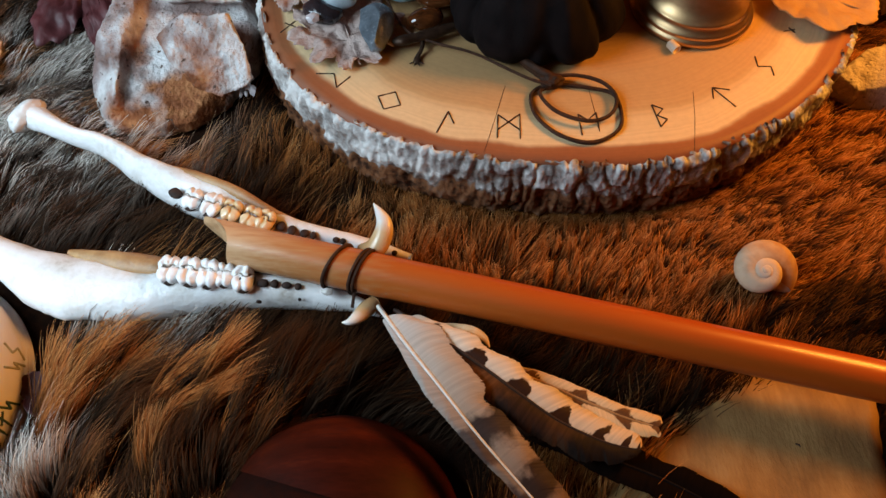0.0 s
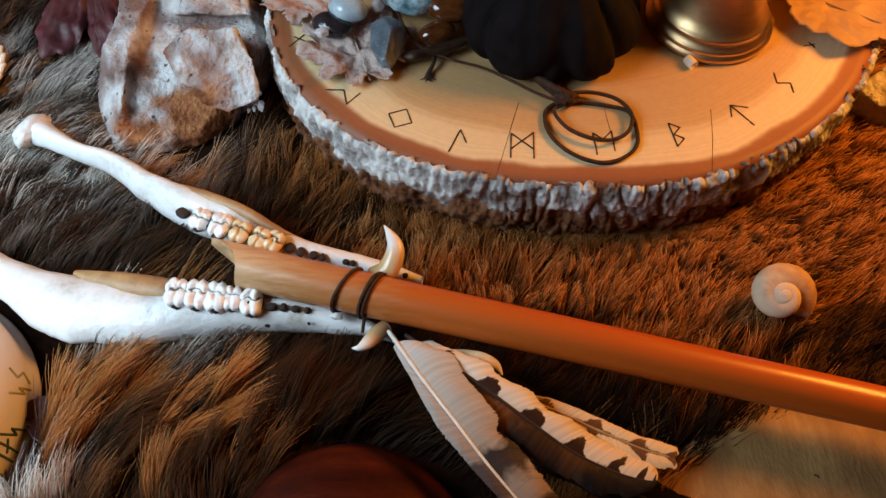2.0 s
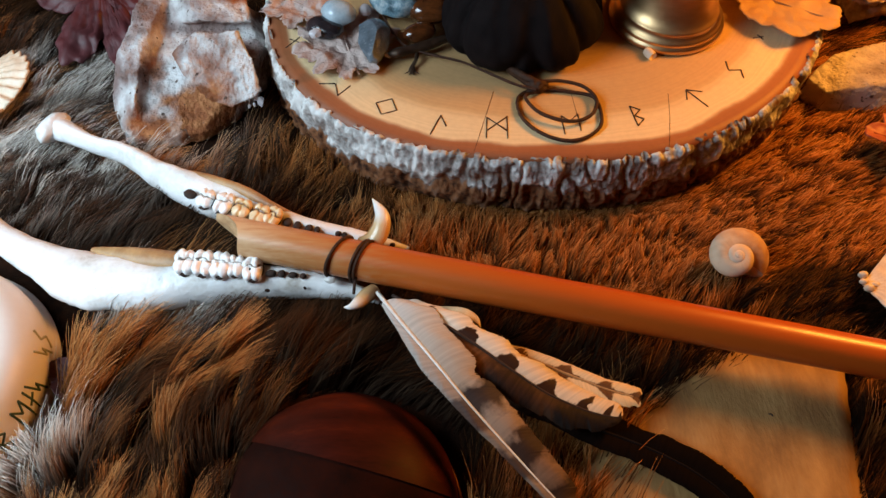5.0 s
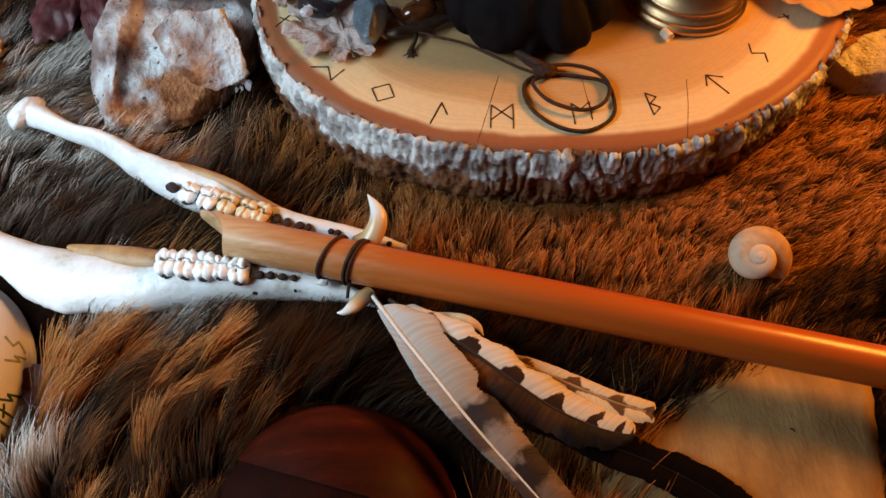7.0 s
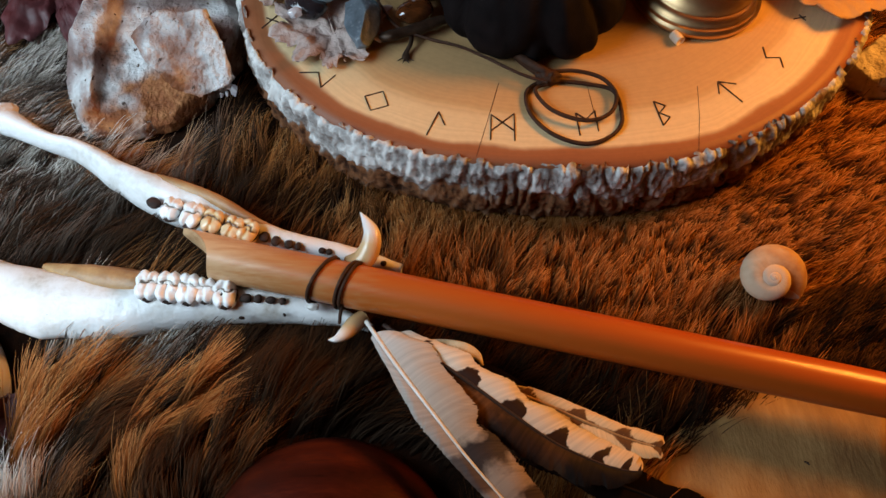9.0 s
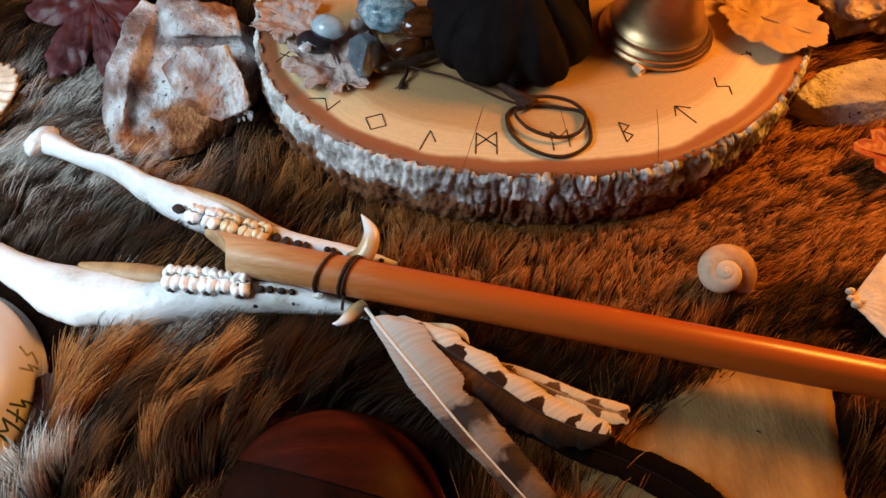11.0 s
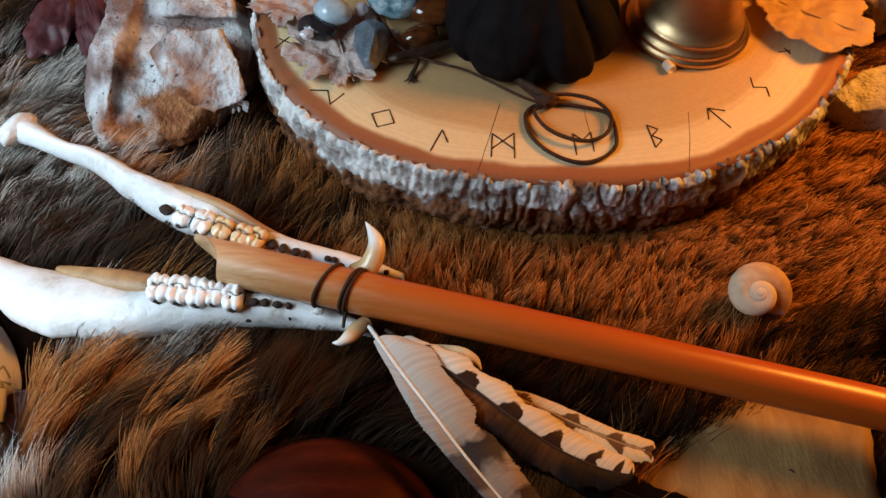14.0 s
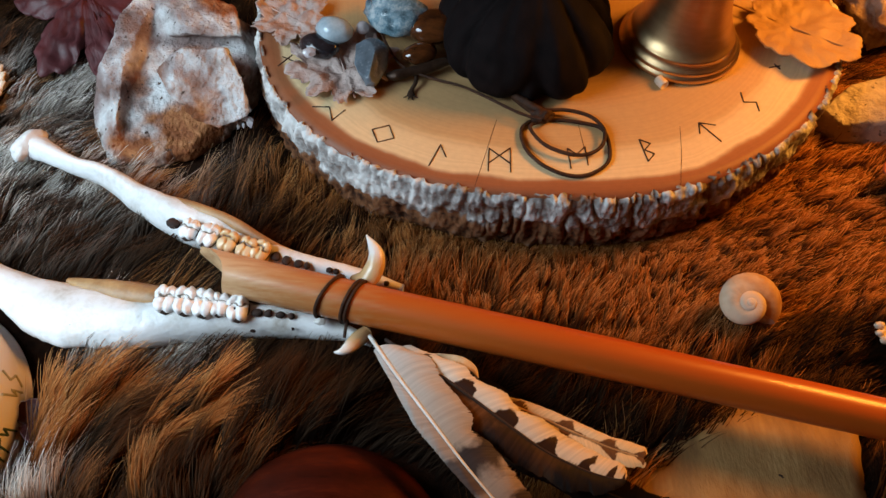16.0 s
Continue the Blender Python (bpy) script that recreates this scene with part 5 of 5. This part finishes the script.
# ---- leaves ----
def leaf(name, at, size, lobes, depth, turn, label, material, curl=0.0, crinkle=0.002, seed=0.0, tilt=(0, 0), sharp=1.0, aspect=1.0, stalk=True, teeth=0.0):
    """A dry leaf: a lobed sheet with a raised midrib, crinkled and curled."""
    ob = thing(name, at, label, "leaf")
    nt, nr = 216, 16
    verts = []
    ca, sa = math.cos(turn), math.sin(turn)
    for i in range(nt):
        a = 2 * math.pi * i / nt
        e = abs(math.cos(lobes * a / 2)) ** sharp
        out = (1 - depth + depth * e) * (0.82 + 0.18 * math.cos(a)) * (1 + 0.10 * noise.noise(Vector((math.cos(a) * 3, math.sin(a) * 3, seed))) + 0.05 * noise.noise(Vector((math.cos(a) * 11, math.sin(a) * 11, seed))))
        out += teeth * (abs((lobes * 2.5 * a / math.pi) % 1 - 0.5) - 0.25) + 0.6 * teeth * noise.noise(Vector((math.cos(a) * 19, math.sin(a) * 19, seed)))
        for j in range(nr):
            q = (j + 0.01) / (nr - 1)
            x, y = size * out * q * math.cos(a), size * out * q * math.sin(a) * aspect
            z = crinkle * (noise.noise(Vector((x * 90, y * 90, seed))) + 0.6 * noise.noise(Vector((x * 220, y * 220, seed)))) + curl * q * q * size
            z += 0.06 * size * abs(y / size) ** 0.7 + x * tilt[0] + y * tilt[1]
            verts.append((at[0] + ca * x - sa * y, at[1] + sa * x + ca * y, at[2] + z))
    blade = part("blade", verts, grid_faces(nt, nr, wrap_u=True), material, ob)
    md = blade.modifiers.new("thickness", "SOLIDIFY")
    md.thickness, md.offset = 0.0005, -1
    rib = [(at[0] + ca * size * k, at[1] + sa * size * k, at[2] + 0.0006 + size * k * tilt[0] + curl * k * k * size, 0.0006, 0.0006) for k in (-0.55, -0.2, 0.2, 0.5, 0.75)]
    part("midrib", *sweep(rib, 24, 6)[:2], material, ob)
    if stalk:
        st = [(at[0] + ca * size * k, at[1] + sa * size * k, at[2] + 0.0008 + size * k * tilt[0] * 0.6, 0.0007, 0.0007) for k in (-0.5, -0.75, -1.0)]
        part("stalk", *sweep(st, 12, 6)[:2], material, ob)
    return ob


leaf("dried_leaf", (-0.0450, 0.3330, 0.0505), 0.040, 9, 0.30, 1.9, "crinkled faded pink dry leaf on the wood slab", LEAF_PINK, 0.02, 0.0036, 2.0, sharp=1.3, stalk=False, teeth=0.10)
leaf("dried_leaf", (-0.0770, 0.3756, 0.0505), 0.029, 7, 0.28, 2.6, "crinkled faded pink dry leaf on the wood slab", LEAF_PINK, 0.02, 0.0034, 6.0, sharp=1.3, stalk=False, teeth=0.10)
leaf("oak_leaf", (0.2270, 0.3790, 0.0530), 0.043, 7, 0.20, -0.55, "tan dry lobed oak leaf on the wood slab", LEAF_TAN, 0.03, 0.0016, 9.0, sharp=0.35, aspect=0.92)
leaf("maple_leaf", (-0.2250, 0.4240, 0.0300), 0.090, 7, 0.52, -1.12, "dark maroon pointed leaf lying on fur", LEAF_MAROON, -0.08, 0.004, 4.0, sharp=0.8, tilt=(-0.08, 0.05), stalk=False, teeth=0.06, aspect=0.62)
leaf("red_leaf", (0.2987, 0.2897, 0.0180), 0.024, 5, 0.35, 2.9, "dry red leaf lying on fur", LEAF_RED, 0.10, 0.0016, 12.0, sharp=1.3)
leaf("maroon_leaf", (-0.1820, 0.1358, 0.0060), 0.016, 3, 0.30, 0.5, "dark maroon leaf beside the rune dome", LEAF_MAROON, 0.15, 0.0012, 15.0, sharp=1.2, stalk=False)


# ---- stones on the slab ----
def pebble(name, at, radii, turn, material, label, seed, amp=0.08, facet=0.0, sub=4, cut=(0.72, 0.95)):
    ob = thing(name, (at[0], at[1], TOP), label, "stone", "small stones on the slab")
    part("stone_body", *boulder(at, radii, amp, 1.1, sub, seed, turn, facet, None, cut), material, ob)
    return ob


pebble("tumbled_stone", (-0.0518, 0.3553, 0.0620), (0.0112, 0.0084, 0.0075), -0.25, PEB_BLUE, "pale blue polished tumbled stone on the slab", 1.0)
blk = pebble("tumbled_stone", (-0.0608, 0.3485, 0.0560), (0.0120, 0.0085, 0.0062), -0.3, PEB_BLACK, "glossy black tumbled stone under a blue one", 2.0)
part("crystal_chip", *boulder((-0.0653, 0.3396, 0.0585), (0.0046, 0.0038, 0.0030), 0.3, 2.0, 2, 3.0, 0.3, 0.9), QUARTZ, blk, "clear glinting crystal edge", smooth=False)
pebble("tumbled_stone", (-0.0301, 0.3343, 0.0580), (0.0122, 0.0180, 0.0090), 0.12, PEB_GREY, "grey-blue flat polished stone on the slab", 4.0, 0.08, 1.0, 5, (0.55, 0.82))
pebble("crystal", (-0.0361, 0.3615, 0.0590), (0.0042, 0.0042, 0.0040), 0.2, QUARTZ, "small clear crystal between tumbled stones", 5.0, 0.1, 0.6)
pebble("mineral_chunk", (-0.0166, 0.3725, 0.0620), (0.0200, 0.0155, 0.0125), -0.2, PEB_TEAL, "mottled teal and white mineral chunk", 6.0, 0.2, 0.7)
pebble("tumbled_stone", (0.0052, 0.3629, 0.0600), (0.0150, 0.0120, 0.0095), 0.1, PEB_AMBER, "glossy dark brown banded stone by the pouch", 7.0, 0.06)
pebble("tumbled_stone", (-0.0018, 0.3456, 0.0545), (0.0110, 0.0070, 0.0060), 0.3, PEB_AMBER, "glossy dark brown banded stone by the pouch", 8.5, 0.1)

# a small cast lizard, one plain mesh
lz = [sweep([(-0.0204, 0.3277, 0.0530, 0.0018, 0.0018), (-0.0148, 0.3276, 0.0545, 0.0034, 0.0028), (-0.0075, 0.3303, 0.0545, 0.003, 0.0026), (0.0029, 0.3340, 0.0545, 0.0038, 0.003), (0.0135, 0.3394, 0.0545, 0.003, 0.0026), (0.0259, 0.3412, 0.0530, 0.0014, 0.0014), (0.0383, 0.3383, 0.0520, 0.0006, 0.0006)], 50, 12, 0.1, 1.0)[:2],
      sweep([(-0.0038, 0.3325, 0.0530, 0.0014, 0.0014), (-0.0036, 0.3254, 0.0520, 0.0012, 0.0012), (-0.0060, 0.3205, 0.0500, 0.0014, 0.001), (-0.0063, 0.3174, 0.0492, 0.0022, 0.0007), (-0.0066, 0.3151, 0.0490, 0.0006, 0.0004)], 24, 10, 0.1, 2.0)[:2]]
for k in (-0.9, -0.3, 0.3, 0.9):
    fx, fy, fz = (-0.0064, 0.3184, 0.0492)
    lz.append(sweep([(fx, fy, fz, 0.0006, 0.0005), (fx + 0.0042 * math.sin(k) * 0.6, fy - 0.003 * math.cos(k), fz, 0.0005, 0.0004), (fx + 0.0055 * math.sin(k), fy - 0.0052 * math.cos(k), fz - 0.0002, 0.0002, 0.0002)], 8, 6)[:2])
lv, lf = [], []
for v, f in lz:
    lf += [tuple(i + len(lv) for i in q) for q in f]
    lv += list(v)
tagged(part("lizard_figurine", lv, lf, BRONZE), "small dark bronze lizard figurine on the slab", "figurine")

# ---- larger stones ----
rock = thing("quartz_rock", (-0.155, 0.335, 0.006), "chalky white and rust stone with quartz crystals on fur", "rock")
stone_core = hull_rock("rock_body", [
    [(-0.196, 0.318, 0.003), (-0.188, 0.298, 0.003), (-0.180, 0.2925, 0.003), (-0.164, 0.300, 0.003), (-0.141, 0.303, 0.003), (-0.122, 0.320, 0.003), (-0.141, 0.304, 0.010), (-0.124, 0.321, 0.013), (-0.105, 0.350, 0.003), (-0.100, 0.400, 0.003),
     (-0.170, 0.420, 0.003), (-0.197, 0.380, 0.003), (-0.1985, 0.320, 0.018), (-0.183, 0.297, 0.014), (-0.188, 0.345, 0.034), (-0.180, 0.374, 0.042), (-0.174, 0.391, 0.046), (-0.118, 0.389, 0.044),
     (-0.104, 0.350, 0.036), (-0.165, 0.326, 0.030), (-0.155, 0.345, 0.036)],
    [(-0.197, 0.318, 0.003), (-0.188, 0.297, 0.003), (-0.180, 0.2925, 0.003), (-0.172, 0.305, 0.003), (-0.165, 0.400, 0.010), (-0.197, 0.380, 0.003), (-0.1985, 0.320, 0.020), (-0.184, 0.297, 0.015), (-0.191, 0.345, 0.044),
     (-0.183, 0.374, 0.054), (-0.176, 0.392, 0.057), (-0.178, 0.312, 0.032), (-0.176, 0.345, 0.047), (-0.166, 0.385, 0.054)],
    [(-0.166, 0.372, 0.040), (-0.168, 0.392, 0.056), (-0.118, 0.389, 0.052), (-0.110, 0.365, 0.047), (-0.140, 0.362, 0.050), (-0.150, 0.395, 0.020), (-0.115, 0.390, 0.020)],
    [(-0.153, 0.330, 0.051), (-0.139, 0.338, 0.062), (-0.112, 0.338, 0.061), (-0.101, 0.322, 0.050), (-0.100, 0.310, 0.037), (-0.117, 0.303, 0.031), (-0.1325, 0.307, 0.036), (-0.146, 0.317, 0.046),
     (-0.135, 0.336, 0.018), (-0.112, 0.335, 0.018), (-0.125, 0.362, 0.030)]], ROCK, rock, "chalky white stone stained with rust", 0.0040, 0.0014)
rnd = random.Random(4)
for i in range(34):
    a, k = rnd.uniform(0, 6.28), rnd.uniform(0.2, 1.0)
    c = (-0.1085 + 0.0100 * k * math.cos(a), 0.3145 + 0.0060 * k * math.sin(a), 0.0345 + 0.010 * k * math.sin(a) + rnd.uniform(-0.002, 0.002))
    r = rnd.uniform(0.0016, 0.0038)
    part("quartz_crystal", *boulder(c, (r, r * 0.8, r * 1.1), 0.25, 2.0, 1, i * 1.3, a, 1.0, None, (0.5, 0.8)), QUARTZ, stone_core, "glassy quartz crystal", smooth=False)
flat = thing("flat_stone", (0.292, 0.352, 0.004), "grey lichen-spotted flat stone beside the slab", "rock")
hull_rock("stone_body", [[(0.252, 0.341, 0.004), (0.263, 0.329, 0.004), (0.300, 0.327, 0.004), (0.342, 0.333, 0.004), (0.345, 0.372, 0.004), (0.272, 0.366, 0.004), (0.254, 0.344, 0.019),
                          (0.274, 0.361, 0.025), (0.310, 0.371, 0.027), (0.338, 0.364, 0.026), (0.340, 0.336, 0.026), (0.290, 0.3305, 0.025), (0.262, 0.331, 0.019)]], STONE_G, flat, "", 0.0025, 0.0015)
cr = thing("crystal_rock", (0.325, 0.430, 0.004), "brown and white rough crystal rock on fur", "rock")
part("stone_body", *boulder((0.3280, 0.4330, 0.0240), (0.0420, 0.0420, 0.0270), 0.30, 2.6, 5, 31.0, 0.4, 1.0, None, (0.55, 0.85)), CRYST, cr)


# ---- sea shells ----
def scallop(at, size, turn, tilt, label, seed, ridges=13, span=1.25, bulge=0.3):
    ob = thing("seashell", (at[0], at[1], 0.005), label, "seashell")
    nt, nr = 121, 24
    verts = []
    rot = Euler((tilt[0], tilt[1], turn)).to_matrix()
    for i in range(nt):
        a = (i / (nt - 1) * 2 - 1) * span
        for j in range(nr):
            q = j / (nr - 1)
            rid = math.cos(ridges * a * math.pi / span)
            r = size * q * (1 - 0.10 * (a / span) ** 2 + 0.025 * rid * q)
            z = size * bulge * math.sin(min(1, q * 1.05) * math.pi * 0.62) * (1 - 0.6 * (a / span) ** 2) + 0.022 * size * rid * q * (13 / ridges if ridges > 9 else 0.35) + 0.006 * size * math.sin(q * 40 + 2 * noise.noise(Vector((a, q * 3, seed))))
            verts.append(Vector(at) + rot @ Vector((r * math.sin(a), r * math.cos(a), z)))
    sh = part("valve", verts, grid_faces(nt, nr), SEASHELL, ob, "ridged cream shell")
    md = sh.modifiers.new("thickness", "SOLIDIFY")
    md.thickness, md.offset = 0.0014, -1
    if ridges > 9:
        part("hinge", *boulder(Vector(at) + rot @ Vector((0, 0.001, 0.001)), (size * 0.22, size * 0.08, size * 0.06), 0.15, 1.5, 3, seed, turn), SEASHELL, ob, "hinge of the shell")
    return ob


scallop((-0.3030, 0.3370, 0.010), 0.047, -1.60, (0.0, 0.0), "ridged cream seashell lying on fur", 1.0, 10, 1.0)
clam = scallop((0.2425, 0.1870, 0.014), 0.060, -1.78, (0.05, 0.0), "cream seashell with a notched hinge on fur", 5.0, 9, 1.0, 0.18)
for dx, dy, r in ((0.0005, 0.0045, 0.0026), (-0.0005, 0.0, 0.0022), (0.0012, -0.0042, 0.0028), (0.0055, -0.0020, 0.0018)):
    part("hinge_tooth", *boulder((0.2428 + dx, 0.1870 + dy, 0.0165), (r, r * 0.75, r * 0.8), 0.25, 1.6, 3, dy * 900), SEASHELL, clam, "worn knob of the shell's hinge")

# ---- rune dome, wooden bowl, tan hide, dish ----
DC = (-0.2610, 0.1290, 0.0)
dprof = [(0.0, 0.0375), (0.030, 0.0375), (0.048, 0.0368), (0.0575, 0.0345), (0.0640, 0.0300), (0.0682, 0.0235), (0.0702, 0.0160), (0.0704, 0.0080), (0.0685, 0.0015), (0.0, 0.001)]
dome = thing("rune_dome", (DC[0], DC[1], 0.001), "cream ceramic dome with green painted runes on fur", "ceramic")
part("dome_body", *lathe([(max(0, r), z) for r, z in spline(dprof, 50)], DC, 96)[:2], CERAMIC, dome, "cream glazed surface")


def dome_point(a, h):
    r = float(np.interp(-h, [-q[1] for q in dprof[1:8]], [q[0] for q in dprof[1:8]])) + 0.0003
    return (DC[0] + r * math.cos(a), DC[1] + r * math.sin(a), h)


GLYPHS = {"b": ((0, 0, 0, 1), (0, 1, .6, .75), (.6, .75, 0, .5), (0, .5, .6, .25), (.6, .25, 0, 0)), "m": ((0, 0, 0, 1), (.8, 0, .8, 1), (0, 1, .4, .6), (.4, .6, .8, 1)),
          "t": ((.4, 0, .4, 1), (.4, 1, 0, .7), (.4, 1, .8, .7)), "s": ((.5, 1, .1, .7), (.1, .7, .6, .4), (.6, .4, .2, 0)), "z": ((0, 1, .35, .35), (.35, .35, .5, .65), (.5, .65, .8, 0)), "x": ((.4, 0, .4, 1), (.1, .45, .75, .65)), "l": ((.5, 0, .5, 1), (.5, 1, .1, .7)), "o": ((.4, 0, 0, .5), (0, .5, .4, 1), (.4, 1, .8, .5), (.8, .5, .4, 0))}
for a0, g in ((15, "s"), (8, "z"), (-8, "z"), (-13.5, "x"), (-20, "m"), (-31, "b"), (-39, "l"), (-49, "t"), (-60, "m")):
    verts, faces = [], []
    for x1, y1, x2, y2 in GLYPHS[g]:
        pts = []
        for k in (0, 0.5, 1):
            x, y = x1 + (x2 - x1) * k, y1 + (y2 - y1) * k
            pts.append((*dome_point(math.radians(a0 + 6 + 7.2 * (x - 0.4)), 0.0075 + 0.0160 * y), 0.0006, 0.0006))
        v, f, u = sweep(pts, 6, 6)
        faces += [tuple(i + len(verts) for i in q) for q in f]
        verts += list(v)
    part("rune", verts, faces, PALE_INK if a0 > 0 else GREEN_INK, dome, "faded green painted rune" if a0 > 0 else "dark green painted rune")

bowl = thing("wooden_dome", (-0.032, 0.062, 0.002), "dark red turned wooden dome on fur, shade painted below its ridge", "wooden dome")


def half_ball(scale, cut):
    """Upper part of a squat turned ball; with a cut the front below the ridge is taken away."""
    bm = bmesh.new()
    bmesh.ops.create_uvsphere(bm, u_segments=72, v_segments=48, radius=1.0)
    for v in bm.verts:
        k = scale * (1 + 0.012 * noise.noise(v.co * 2.5))
        v.co = Vector((-0.0375 + v.co.x * 0.0560 * k, 0.0700 + v.co.y * 0.0560 * k, 0.0030 + v.co.z * 0.0380 * k))
    if cut:
        bmesh.ops.bisect_plane(bm, geom=bm.verts[:] + bm.edges[:] + bm.faces[:], plane_co=(-0.0523, 0.0863, 0.0300), plane_no=(-0.262, -0.944, -0.202), clear_outer=True)
    bmesh.ops.bisect_plane(bm, geom=bm.verts[:] + bm.edges[:] + bm.faces[:], plane_co=(0, 0, 0.001), plane_no=(0, 0, -1), clear_outer=True)
    bm.verts.index_update()
    out = [v.co.copy() for v in bm.verts], [[v.index for v in f.verts] for f in bm.faces]
    bm.free()
    return out


shell = part("dome_block", *half_ball(1.0, True), RED_WOOD, bowl, "polished dark red wood")
# front below the ridge: its shade is painted by a near-black colour
part("dome_core", *half_ball(0.980, False), SHADED_WOOD, bowl, "blackened wood below the ridge")

hide = thing("tan_hide", (0.17, 0.09, 0.004), "smooth pale tan hide piece lying on the fur", "hide")
hv = []
hx, hy = 60, 50
for i in range(hx):
    for j in range(hy):
        u, w = i / (hx - 1), j / (hy - 1)
        y = 0.025 + (0.127 + 0.004 * noise.noise(Vector((u * 6, 2, 4)))) * w
        x0 = 0.070 + 0.085 * w ** 3
        x = x0 + (0.1893 + 0.27 * y - x0) * u
        x += (0.004 * math.sin(w * 5) + 0.0015 * noise.noise(Vector((w * 14, 0, 1)))) * u - 0.012 * (1 - u) * noise.noise(Vector((w * 5, 3, 1)))
        edge = min(1.0, (1 - u) * 14) * min(1.0, u * 6) * min(1.0, (1 - w) * 7)
        z = 0.0035 + 0.0055 * edge ** 0.6 + 0.0010 * noise.noise(Vector((x * 40, y * 25, 7)))
        hv.append((x, y, z))
skin = part("hide_sheet", hv, grid_faces(hx, hy), TAN_HIDE, hide)
md = skin.modifiers.new("thickness", "SOLIDIFY")
md.thickness, md.offset = 0.002, -1
part("scar", *boulder((0.176, 0.113, 0.0088), (0.0022, 0.0012, 0.0004), 0.3, 2, 3, 2.0, -0.6), BURN, hide, "small dark mark in the hide")

dish = thing("glazed_dish", (-0.318, 0.463, 0.004), "green-grey glazed small dish on fur", "dish")
part("dish_body", *lathe([(0.0, 0.002), (0.018, 0.002), (0.024, 0.006), (0.030, 0.016), (0.031, 0.020), (0.029, 0.0205), (0.027, 0.016), (0.0, 0.008)], (-0.318, 0.463, 0.003), 64)[:2], GLASS_G, dish)
